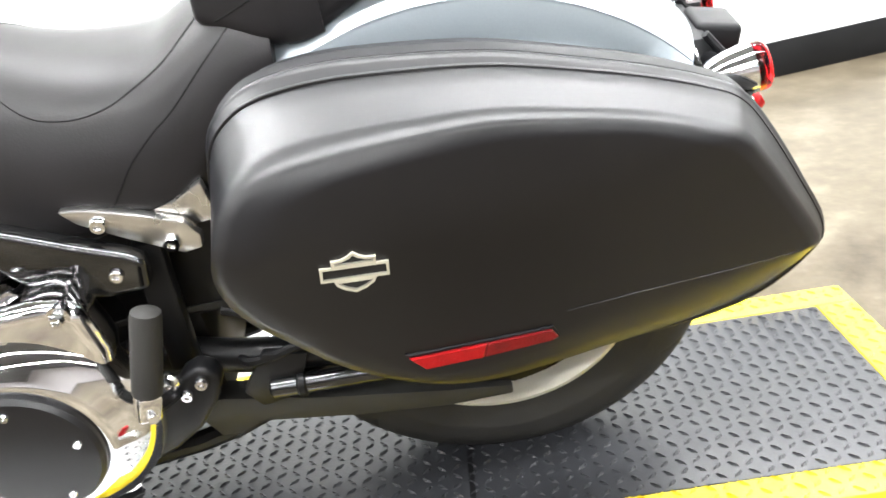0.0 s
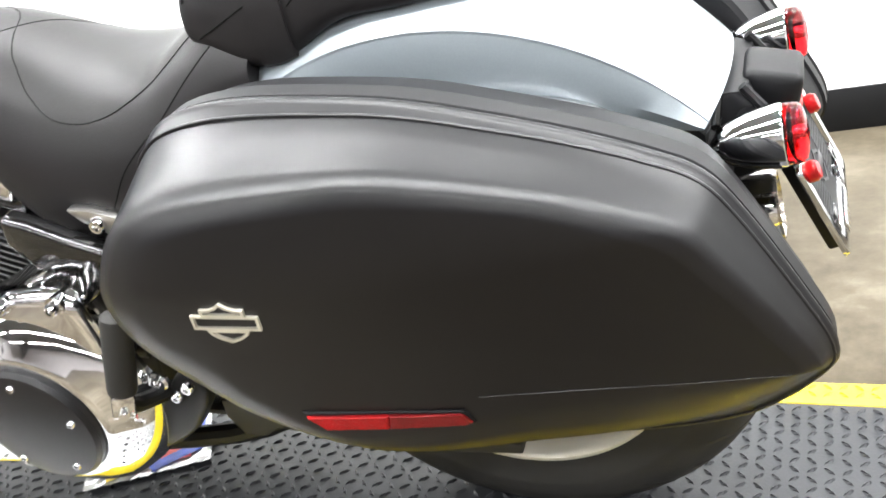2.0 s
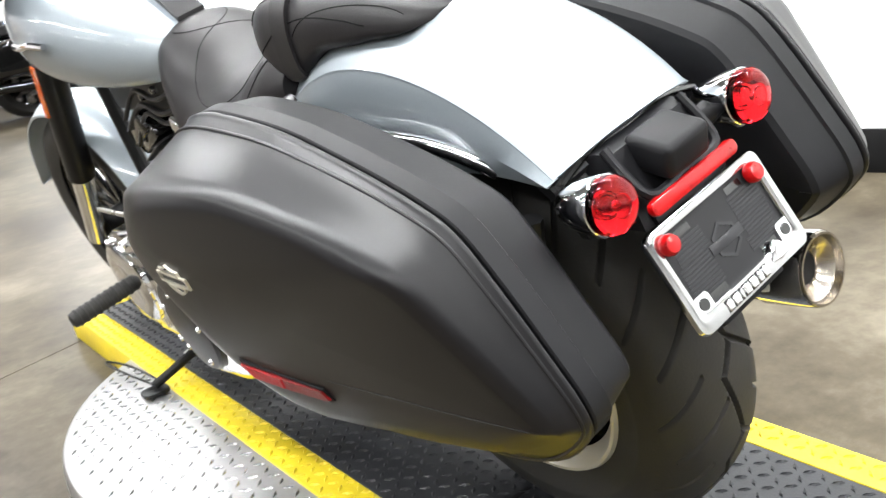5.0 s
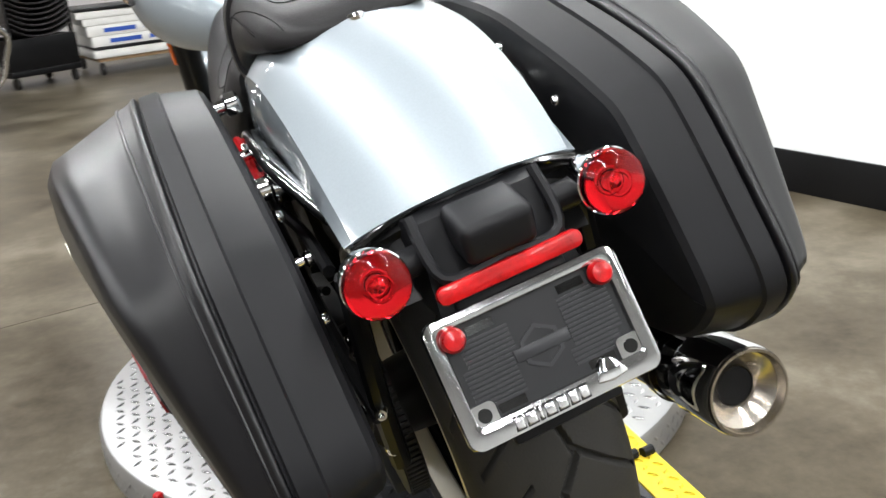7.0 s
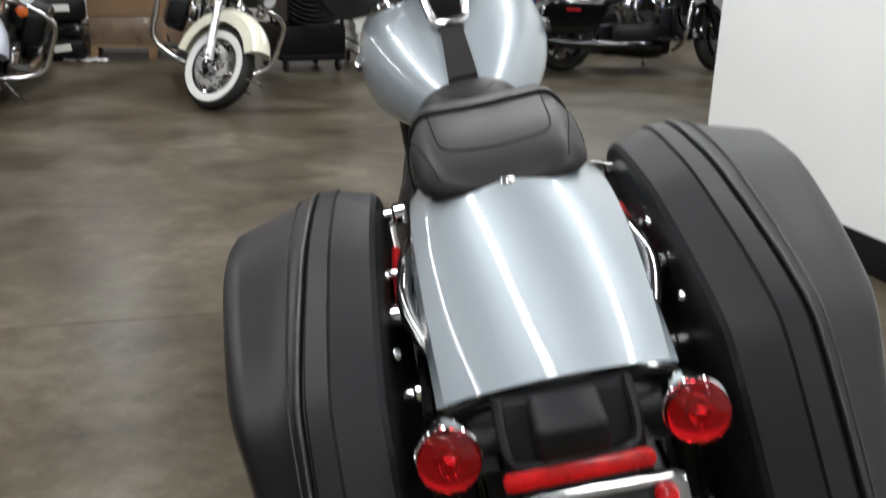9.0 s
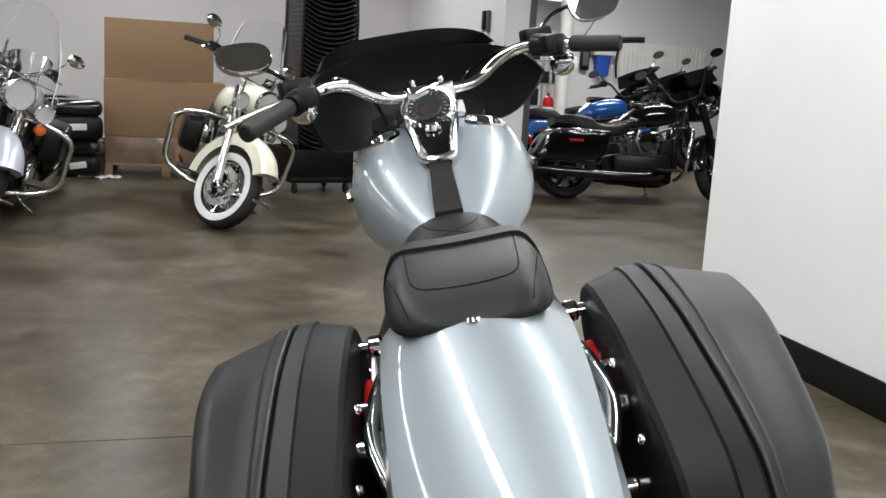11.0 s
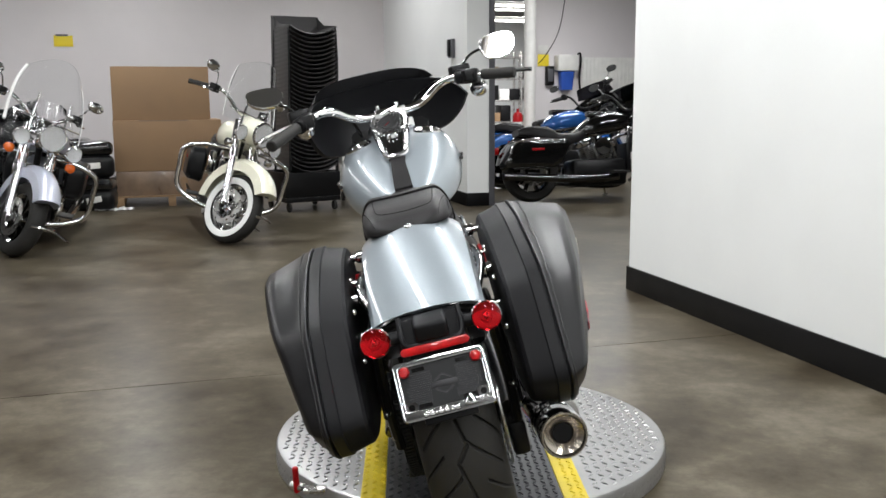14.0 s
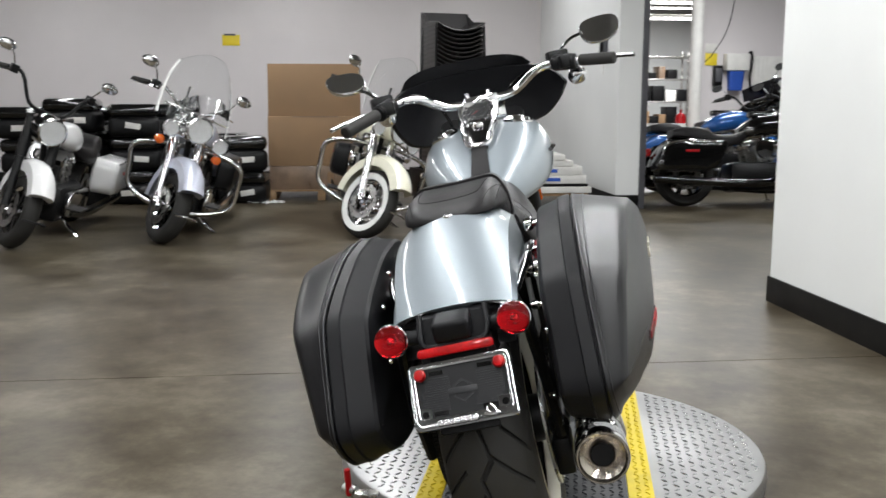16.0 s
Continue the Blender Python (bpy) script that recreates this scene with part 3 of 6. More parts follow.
# seats
def cushion(rows, dish=0.0, crown=False):
    rings = []
    ys = smooth_path([(r[0], r[1], 0) for r in rows], 5)
    zs = smooth_path([(r[0], r[2], r[3]) for r in rows], 5)
    for a, b in zip(ys, zs):
        y, w, zt, zb = a.x, a.y, b.y, b.z
        h = zt - zb
        half = [(0, zb), (0.7 * w, zb), (0.98 * w, zb + 0.06 * h), (1.0 * w, zb + 0.4 * h), (0.93 * w, zb + 0.74 * h), (0.76 * w, zt - 0.03 * h), (0.42 * w, zt - dish * 0.6), (0, zt - dish)]
        if crown:
            half = [(0, zb), (0.7 * w, zb), (0.97 * w, zb + 0.06 * h), (1.0 * w, zb + 0.34 * h), (0.93 * w, zb + 0.6 * h), (0.74 * w, zb + 0.83 * h), (0.4 * w, zt - 0.035 * h), (0, zt)]
        ring = [(x, z) for x, z in half] + [(-x, z) for x, z in half[-2:0:-1]]
        rings.append([Vector((p.x, y, p.y)) for p in smooth_path([(x, z, 0) for x, z in ring], 3, True)])
    return loft(rings)


SOLO = [(0.715, 0.025, 0.795, 0.775), (0.69, 0.05, 0.81, 0.76), (0.655, 0.078, 0.82, 0.735), (0.62, 0.104, 0.823, 0.7), (0.585, 0.125, 0.815, 0.66), (0.54, 0.144, 0.798, 0.606), (0.48, 0.157, 0.773, 0.566), (0.42, 0.165, 0.757, 0.56), (0.36, 0.167, 0.751, 0.575), (0.31, 0.162, 0.756, 0.58), (0.26, 0.152, 0.78, 0.605), (0.2, 0.135, 0.80, 0.67), (0.15, 0.118, 0.78, 0.72)]
PILL = [(0.232, 0.0744, 0.82, 0.785), (0.224, 0.0893, 0.84, 0.778), (0.19, 0.1014, 0.853, 0.764), (0.15, 0.107, 0.858, 0.745), (0.1, 0.1097, 0.857, 0.75), (0.03, 0.1088, 0.853, 0.785), (-0.04, 0.1051, 0.846, 0.79), (-0.085, 0.0995, 0.836, 0.795), (-0.115, 0.0921, 0.826, 0.795), (-0.135, 0.0763, 0.814, 0.796), (-0.144, 0.0465, 0.805, 0.797)]
solo = bp("solo_seat", cushion(SOLO, 0.0, True), M_LEATHER, "stitched black vinyl rider seat", angle=60)
pill = bp("passenger_seat", cushion(PILL, 0.003), M_LEATHER, "stitched black vinyl passenger pad", angle=60)
bm_s = cushion(SOLO, 0.0, True)
hull = BVHTree.FromBMesh(bm_s)
bm_s.free()


def on_seat(y, z, s):
    hit = hull.ray_cast(Vector((s * 0.5, y, z)), Vector((-s, 0, 0)))[0]
    return hit if hit else None


for s in (-1, 1):
    for line in (((0.385, 0.59), (0.357, 0.627), (0.332, 0.66), (0.30, 0.688), (0.272, 0.708), (0.228, 0.748), (0.19, 0.78)),
                 ((0.6, 0.812), (0.545, 0.8), (0.51, 0.776), (0.475, 0.746), (0.438, 0.722), (0.405, 0.714), (0.372, 0.714), (0.335, 0.722), (0.285, 0.745), (0.24, 0.778), (0.215, 0.796))):
        pts = [q for q in (on_seat(p.x, p.y, s) for p in smooth_path([(y, z, 0) for y, z in line], 5)) if q is not None]
        if len(pts) > 2:
            part("seam", tube(pts, 0.001, 6, 1), M_STITCH, solo)
bm_s = cushion(PILL, 0.003)
pad = BVHTree.FromBMesh(bm_s)
bm_s.free()


def on_pad(x, y):
    q = pad.ray_cast(Vector((x, y, 1.2)), Vector((0, 0, -1)))[0]
    return q if q is not None else Vector((x, y, 0.8))


def pad_line(*spots):
    return [on_pad(p.x, p.y) for p in smooth_path([(x, y, 0) for x, y in spots], 5)]


for s in (-1, 1):
    part("seam", tube(pad_line((s * 0.081, 0.212), (s * 0.08, 0.15), (s * 0.074, 0.04), (s * 0.068, -0.055), (s * 0.055, -0.078)), 0.001, 6, 1), M_STITCH, pill)
    part("seam", tube(pad_line((s * 0.108, 0.08), (s * 0.1, 0.02), (s * 0.088, -0.06), (s * 0.074, -0.128)), 0.0009, 6, 1), M_STITCH, pill)
part("seam", tube(pad_line((-0.055, -0.078), (-0.03, -0.082), (0, -0.083), (0.03, -0.082), (0.055, -0.078)), 0.001, 6, 1), M_STITCH, pill)
part("piping", tube(pad_line((-0.088, 0.216), (-0.05, 0.222), (0, 0.224), (0.05, 0.222), (0.09, 0.214)), 0.0024, 8, 1), M_STITCH, pill)

for s in (-1, 1):
    side = []
    for p in smooth_path(((0.205, 0.785, 0), (0.17, 0.8, 0), (0.12, 0.82, 0), (0.046, 0.832, 0), (-0.03, 0.826, 0), (-0.08, 0.815, 0)), 6):
        q = pad.ray_cast(Vector((s * 0.5, p.x, p.y)), Vector((-s, 0, 0)))[0]
        if q is not None:
            side.append(q)
    part("seam", tube(side, 0.001, 6, 1), M_STITCH, pill)
band = [(y, w * 1.012 + 0.0035, t + 0.0048, b - 0.0035) for y, w, t, b in ((0.13, 0.1084, 0.858, 0.7475), (0.108, 0.1092, 0.8575, 0.7485), (0.086, 0.1096, 0.857, 0.755))]
part("strap", cushion(band, 0.003), M_LEATHER, pill, "flat stitched black passenger strap")

# fuel tank
TANK = [(0.585, 0.03, 0.785, 0.75), (0.62, 0.085, 0.82, 0.74), (0.68, 0.13, 0.86, 0.735), (0.76, 0.17, 0.905, 0.74), (0.85, 0.196, 0.947, 0.75), (0.95, 0.206, 0.976, 0.765), (1.05, 0.198, 0.985, 0.785), (1.14, 0.172, 0.972, 0.81), (1.21, 0.125, 0.948, 0.84), (1.25, 0.06, 0.915, 0.87)]


def tank_shell(rows):
    rings = []
    a1 = smooth_path([(r[0], r[1], 0) for r in rows], 5)
    b1 = smooth_path([(r[0], r[2], r[3]) for r in rows], 5)
    for a, b in zip(a1, b1):
        y, w, zt, zb = a.x, a.y, b.y, b.z
        h = zt - zb
        half = [(0, zb + 0.02), (0.6 * w, zb), (0.9 * w, zb + 0.12 * h), (1.0 * w, zb + 0.42 * h), (0.93 * w, zb + 0.72 * h), (0.74 * w, zb + 0.93 * h), (0.45 * w, zt), (0, zt - 0.01 * h)]
        ring = half + [(-x, z) for x, z in half[-2:0:-1]]
        rings.append([Vector((p.x, y, p.y)) for p in smooth_path([(x, z, 0) for x, z in ring], 4, True)])
    return loft(rings)


tank = bp("fuel_tank", tank_shell(TANK), M_PAINT, "silver metallic teardrop fuel tank", angle=60)
for s in (-1, 1):
    m = Matrix.Translation((s * 0.118, 0.955, 0.966)) @ Matrix.Rotation(s * 0.26, 4, "Y") @ Matrix.Rotation(0.03, 4, "X")
    part("filler_cap", move(lathe([(0.046, -0.012), (0.047, 0.004), (0.042, 0.008), (0.04, 0.012), (0.033, 0.017), (0.015, 0.02)], 32), m), M_CHROME, tank, "chrome filler cap")
    bm = tube([(s * 0.202, 0.84, 0.86), (s * 0.209, 0.90, 0.868), (s * 0.211, 0.96, 0.866), (s * 0.207, 1.02, 0.868)], 0.007, 8)
    part("tank_badge", bm, M_CHROME, tank, "chrome script badge drawn as a plain bar")
# dash
dash = bp("dash_console", loft([[Vector((x, y, z)) for x, z in ((-w, z0 - 0.04), (-w, z0 - 0.004), (-w + 0.008, z0), (w - 0.008, z0), (w, z0 - 0.004), (w, z0 - 0.04))] for y, w, z0 in ((0.76, 0.026, 0.918), (0.8, 0.032, 0.945), (0.86, 0.045, 0.975), (0.93, 0.056, 0.997), (1.0, 0.056, 1.008), (1.04, 0.045, 1.006))]), M_BLACK, "black dash console with chrome trim")
part("speedometer_bezel", move(lathe([(0.05, -0.04), (0.064, -0.012), (0.066, 0.002), (0.064, 0.009), (0.058, 0.0125), (0.052, 0.011), (0.0485, 0.006), (0.048, 0.0)], 48), Matrix.Translation((0, 0.97, 1.02)) @ Matrix.Rotation(0.78, 4, "X")), M_TRIM, dash, "chrome speedometer bezel")
part("dial", move(lathe([(0.05, 0.0), (0.049, 0.0035), (0.03, 0.0035), (0.028, 0.0055), (0.002, 0.006)], 40), Matrix.Translation((0, 0.97, 1.021)) @ Matrix.Rotation(0.78, 4, "X")), M_DIAL, dash, "grey speedometer dial")
for k in range(17):
    a = radians(-130 + 260 * k / 16)
    part("dial_mark", move(rbox((-0.0011, 0.037, 0.004), (0.0011, 0.046 if k % 2 == 0 else 0.042, 0.0048), 0), Matrix.Translation((0, 0.97, 1.021)) @ Matrix.Rotation(0.78, 4, "X") @ Matrix.Rotation(-a, 4, "Z")), M_STEEL, dash)
part("needle", move(rbox((-0.0008, 0.0, 0.0065), (0.0008, 0.02, 0.0075), 0), Matrix.Translation((0, 0.97, 1.021)) @ Matrix.Rotation(0.78, 4, "X") @ Matrix.Rotation(2.2, 4, "Z")), M_REDR2, dash)
trim = [(0.054, 0.935, 0.999), (0.05, 0.88, 0.984), (0.043, 0.83, 0.966), (0.037, 0.79, 0.945), (0.03, 0.765, 0.925), (0, 0.758, 0.92)]
part("dash_trim", tube(trim + [(-x, y, z) for x, y, z in trim[-2::-1]], 0.009, 10), M_TRIM, dash, "chrome surround of the console")
part("ignition_switch", join(lathe([(0.017, 0), (0.017, 0.012), (0.012, 0.016), (0.006, 0.017)], 20, "z", (0, 0.868, 0.974)), rbox((-0.018, 0.852, 0.972), (-0.010, 0.9, 0.983), 0.002), rbox((0.010, 0.852, 0.972), (0.018, 0.9, 0.983), 0.002)), M_CHROME, dash)
part("tank_strap", loft([[Vector((-w, y, z)), Vector((w, y, z)), Vector((w, y, z - 0.012)), Vector((-w, y, z - 0.012))] for y, w, z in ((0.785, 0.023, 0.934), (0.75, 0.023, 0.911), (0.7, 0.024, 0.884), (0.66, 0.026, 0.86), (0.62, 0.028, 0.83))]), M_LEATHER, tank, "black leather strap along the tank")

# saddlebags
SEAM = [(0.195, 0.742), (0.156, 0.766), (0.09, 0.775), (0.01, 0.77), (-0.08, 0.758), (-0.157, 0.738), (-0.235, 0.714), (-0.295, 0.691), (-0.335, 0.669), (-0.365, 0.628), (-0.405, 0.553), (-0.434, 0.488), (-0.424, 0.45), (-0.36, 0.398), (-0.26, 0.373), (-0.15, 0.367), (-0.05, 0.377), (0.04, 0.415), (0.118, 0.474), (0.172, 0.536), (0.21, 0.6), (0.22, 0.66), (0.214, 0.71)]
OUTER = [(0.176, 0.715), (0.141, 0.734), (0.09, 0.741), (0, 0.741), (-0.07, 0.737), (-0.14, 0.722), (-0.215, 0.701), (-0.28, 0.674), (-0.322, 0.65), (-0.345, 0.617), (-0.385, 0.551), (-0.419, 0.488), (-0.41, 0.47), (-0.345, 0.434), (-0.26, 0.418), (-0.16, 0.414), (-0.03, 0.419), (0.04, 0.441), (0.11, 0.488), (0.16, 0.538), (0.202, 0.588), (0.214, 0.635), (0.2, 0.68)]
FACE = [(0.136, 0.69), (0.11, 0.708), (0.07, 0.717), (-0.008, 0.72), (-0.073, 0.718), (-0.14, 0.706), (-0.212, 0.688), (-0.272, 0.662), (-0.308, 0.64), (-0.333, 0.606), (-0.371, 0.545), (-0.402, 0.489), (-0.393, 0.48), (-0.335, 0.482), (-0.255, 0.485), (-0.165, 0.484), (-0.045, 0.455), (0.028, 0.458), (0.08, 0.505), (0.122, 0.555), (0.158, 0.59), (0.168, 0.625), (0.155, 0.66)]


def bag_out(y, z=0.6):
    return 0.392 - 0.094 * (max(0.0, 0.12 - y) / 0.54) ** 1.25 + 0.09 * (min(z, 0.66) - 0.6) - 0.16 * max(0.0, z - 0.66)


def bag_edge(y, z):
    """The lid rolls over a little more softly at the front, and its lower rear facet leans in."""
    front = max(0.0, min(1.0, (y + 0.05) / 0.17))
    lower = max(0.0, min(1.0, (0.485 - z) / 0.05)) * max(0.0, min(1.0, (-y - 0.06) / 0.1))
    return bag_out(y, z) - front * 0.009 * max(0.0, min(1.0, (z - 0.56) / 0.15)) - 0.006 * lower


def outline(ctrl, grow=0.0, k=4):
    pts = [Vector((p.x, p.y)) for p in smooth_path([(a, b, 0) for a, b in ctrl], k, True)]
    if not grow:
        return pts
    n = len(pts)
    out = []
    for i, p in enumerate(pts):
        d = (pts[(i + 1) % n] - pts[i - 1]).normalized()
        out.append(p + Vector((-d.y, d.x)) * -grow)
    return out


def saddlebag(s):
    def ring(pts, x):
        return [Vector((s * (x(p.x, p.y) if callable(x) else x), p.x, p.y)) for p in pts]

    P, O, F = outline(SEAM), outline(OUTER), outline(FACE)
    body = bp("saddlebag", loft([ring(outline(SEAM, g), x) for g, x in ((-0.034, 0.164), (-0.02, 0.168), (-0.014, 0.174), (-0.003, 0.218), (0.001, 0.2205), (0.0015, 0.2425), (-0.0005, 0.2445), (-0.006, 0.245), (-0.006, 0.252))]), M_BAG2, "matte black hard saddlebag shell", angle=28)
    mid = [(a * 0.55 + b * 0.45) for a, b in zip(P, O)]
    mid2 = [(a * 0.2 + b * 0.8) for a, b in zip(P, O)]
    lid_rings = [ring(outline(SEAM, g), x) for g, x in ((-0.006, 0.2475), (-0.0005, 0.248), (0.0028, 0.2495), (0.0032, 0.252), (0.0012, 0.2545), (-0.001, 0.2575))] + [
                 ring(mid, lambda y, z: 0.25 + (bag_edge(y, z) - 0.25) * 0.45), ring(mid2, lambda y, z: 0.25 + (bag_edge(y, z) - 0.25) * 0.76)]
    # the shoulder runs straight from the edge to the crease round the flat face
    for k, drop in ((0.0, 1.0), (0.3, 0.6), (0.62, 0.24), (0.86, 0.06), (1.0, 0.015)):
        lid_rings.append(ring([a * (1 - k) + b * k for a, b in zip(O, F)], lambda y, z, d=drop: bag_out(y, z) - d * (bag_out(y, z) - bag_edge(y, z) + 0.0065)))
    c = Vector((-0.08, 0.585))
    for f in (0.94, 0.75, 0.5, 0.25, 0.08):
        lid_rings.append(ring([c + (p - c) * f for p in F], lambda y, z, f=f: bag_out(y, z) + 0.002 * (1 - f)))
    shell = loft(lid_rings)
    skin = BVHTree.FromBMesh(shell)
    shell.free()

    def on(y, z, d):
        q = skin.ray_cast(Vector((s * 0.6, y, z)), Vector((-s, 0, 0)))[0]
        return Vector((q.x + s * d, y, z)) if q is not None else Vector((s * (bag_out(y, z) + d), y, z))

    lid = part("lid", loft(lid_rings), M_BAG, body, "satin black saddlebag lid with a crisp upper crease", 85)
    bead = [(a * 0.84 + b * 0.16) for a, b in zip(P, O)]
    part("lid_bead", tube([(s * (0.25 + (bag_out(p.x) - 0.25) * 0.175), p.x, p.y) for p in bead] + [(s * (0.25 + (bag_out(bead[0].x) - 0.25) * 0.175), bead[0].x, bead[0].y)], 0.0024, 8, 1), M_BAG, body, "raised bead along the lid")
    # lower colour break line and reflector
    line = [on(y, z, 0.0002) for y, z in ((-0.125, 0.497), (-0.206, 0.493), (-0.304, 0.486), (-0.36, 0.483), (-0.398, 0.481))]
    part("mould_line", tube(line, 0.0006, 6), M_BAG, body)

    ref = [(0.050, 0.4945), (0.034, 0.471), (-0.107, 0.462), (-0.113, 0.465), (-0.106, 0.481)]

    def plate_on(poly, grow, d0, d1):
        ca, cb = sum(a for a, b in poly) / len(poly), sum(b for a, b in poly) / len(poly)
        rows = []
        for d, k in ((d0, 1.0), (d1 - 0.0015, 1.0), (d1, 0.9)):
            rows.append([on(ca + (a - ca) * (1 + grow) * (0.5 + 0.5 * k), cb + (b - cb) * (1 + grow * 8) * k, d) for a, b in poly])
        return loft(rows)

    part("reflector_base", plate_on(ref, 0.02, -0.005, 0.003), M_BAG2, body, "black reflector seat")
    front = [(0.048, 0.4925), (0.034, 0.4725), (-0.029, 0.4675), (-0.034, 0.4855)]
    rear_half = [(-0.0345, 0.4855), (-0.0295, 0.4675), (-0.106, 0.463), (-0.1115, 0.466), (-0.105, 0.4795)]
    part("reflector", plate_on(front, 0.0, 0.0, 0.006), M_REDR, body, "bright red front half of the reflector", 25)
    part("reflector", plate_on(rear_half, 0.0, 0.0, 0.0055), M_REDR2, body, "darker red rear half of the reflector", 25)
    # plain shield badge, set at a slant
    cy, cz, slant = 0.0785, 0.6235, radians(6.4)

    def at_badge(a, b, d):
        ca, sa = math.cos(slant), math.sin(slant)
        return on(cy + a * ca - b * sa, cz + a * sa + b * ca, d)

    def outline_of(poly, w):
        n = len(poly)
        mid = (sum(a for a, b in poly) / n, sum(b for a, b in poly) / n)
        inner = []
        for k in range(n):
            (a0, b0), (a1, b1), (a2, b2) = poly[k - 1], poly[k], poly[(k + 1) % n]
            d1 = Vector((a1 - a0, b1 - b0)).normalized()
            d2 = Vector((a2 - a1, b2 - b1)).normalized()
            n1, n2 = Vector((-d1.y, d1.x)), Vector((-d2.y, d2.x))
            if n1.dot(Vector((mid[0] - a1, mid[1] - b1))) + n2.dot(Vector((mid[0] - a1, mid[1] - b1))) < 0:
                n1, n2 = -n1, -n2
            m = (n1 + n2)
            m = m / max(0.6, m.length_squared / 2) if m.length > 0.1 else n1
            inner.append((a1 + m.x * w, b1 + m.y * w))
        rows = [(poly, -0.002), (poly, 0.0032), (inner, 0.0032), (inner, -0.002)]
        return loft([[at_badge(a, b, d) for a, b in q] for q, d in rows], cap=False)

    upper = [(-0.021, 0.0085), (-0.0215, 0.0165), (-0.0125, 0.0168), (-0.006, 0.0195), (0.0, 0.0245), (0.006, 0.0195), (0.0125, 0.0168), (0.0215, 0.0165), (0.021, 0.0085)]
    lower = [(-0.0205, -0.0085), (-0.018, -0.0145), (-0.010, -0.0205), (0.0, -0.0245), (0.010, -0.0205), (0.018, -0.0145), (0.0205, -0.0085)]
    bar = [(-0.033, 0.0085), (0.033, 0.0085), (0.033, -0.0085), (-0.033, -0.0085)]
    for nm, poly in (("badge_crest", upper), ("badge_point", lower), ("badge_bar", bar)):
        part(nm, outline_of(poly, 0.0026), M_RIM, body, "thin nickel outline of the shield badge")
    # mounts toward the fender
    for (y, z, r) in ((0.105, 0.728, 0.012), (0.085, 0.66, 0.011), (-0.13, 0.668, 0.0165), (-0.04, 0.69, 0.008), (-0.2, 0.6, 0.007), (0.03, 0.63, 0.007)):
        part("mount_stud", join(cyl((s * 0.133, y, z), (s * 0.162, y, z), r * 0.8, 14), cyl((s * 0.13, y, z), (s * 0.15, y, z), r * 1.3, 18, bevel=0.003)), M_CHROME, body, "chrome docking stud")
    part("latch_bar", tube([(s * 0.154, 0.06, 0.69), (s * 0.154, -0.02, 0.675), (s * 0.152, -0.1, 0.655)], 0.006, 8), M_REDR, body, "red latch bar")
    for y, z in ((0.15, 0.62), (-0.1, 0.71), (-0.22, 0.66), (-0.27, 0.56)):
        part("rivet", bolt((s * 0.159, y, z), (-s, 0, 0), 0.006, 0.006), M_CHROME, body)
    return body


for s in (-1, 1):
    saddlebag(s)
    bar = tube([(s * 0.128, 0.14, 0.672), (s * 0.138, 0.07, 0.688), (s * 0.141, -0.06, 0.695), (s * 0.14, -0.16, 0.691), (s * 0.128, -0.215, 0.672), (s * 0.112, -0.245, 0.645)], 0.0095, 14)
    bp("fender_strut", bar, M_PFRAME, "chrome fender strut")
    bp("strut_cover", prism(rounded(-0.15, 0.645, 0.1, 0.685, 0.018), s * 0.124, s * 0.14, "x", 0.004), M_BLACK)
    for y, z in ((0.06, 0.67), (-0.05, 0.668), (-0.13, 0.655)):
        bp("strut_bolt", bolt((s * 0.14, y, z), (s, 0, 0), 0.011, 0.01), M_CHROME)
    bp("bag_rail", tube([(s * 0.145, 0.14, 0.56), (s * 0.148, 0.0, 0.53), (s * 0.148, -0.15, 0.48), (s * 0.142, -0.25, 0.42)], 0.009, 8), M_SATIN)

# tail
tail = bp("tail_bracket", loft([[Vector(p) for p in r] for r in (
    [(-0.07, -0.30, 0.645), (0.07, -0.30, 0.645), (0.075, -0.30, 0.57), (-0.075, -0.30, 0.57)],
    [(-0.066, -0.345, 0.648), (0.066, -0.345, 0.648), (0.072, -0.35, 0.565), (-0.072, -0.35, 0.565)],
    [(-0.06, -0.362, 0.645), (0.06, -0.362, 0.645), (0.07, -0.39, 0.565), (-0.07, -0.39, 0.565)])]), M_BAG2, "black plastic tail bracket", angle=25)
part("tail_pad", move(rbox((-0.035, -0.03, -0.024), (0.035, 0.03, 0.016), 0.009, 3), Matrix.Translation((0, -0.383, 0.632)) @ Matrix.Rotation(radians(12), 4, "X")), M_BAG2, tail, "rounded black plate lamp housing")
part("tail_surround", join(tube([(-0.062, -0.357, 0.652), (-0.057, -0.395, 0.602), (0.0, -0.397, 0.6), (0.057, -0.395, 0.602), (0.062, -0.357, 0.652)], 0.0055, 8)), M_BAG2, tail)
part("tail_reflector", move(prism(rounded(-0.071, -0.0085, 0.071, 0.0085, 0.008), -0.006, 0.004, "y", 0.0025), Matrix.Translation((0, -0.404, 0.5905)) @ Matrix.Rotation(radians(-14), 4, "X")), M_RED, tail, "long red tail reflector")
part("plate_bracket", move(rbox((-0.055, 0.006, -0.075), (0.055, 0.02, 0.07), 0.004), Matrix.Translation((0, -0.422, 0.5195)) @ Matrix.Rotation(radians(-23), 4, "X")), M_BAG2, tail)
part("inner_mudguard", loft([[Vector((x, y, z)) for x in (-0.105, -0.05, 0.05, 0.105)] + [Vector((x, y + 0.012, z)) for x in (0.105, 0.05, -0.05, -0.105)] for y, z in ((-0.30, 0.64), (-0.33, 0.60), (-0.345, 0.57))]), M_SATIN, tail, "black inner mudguard")
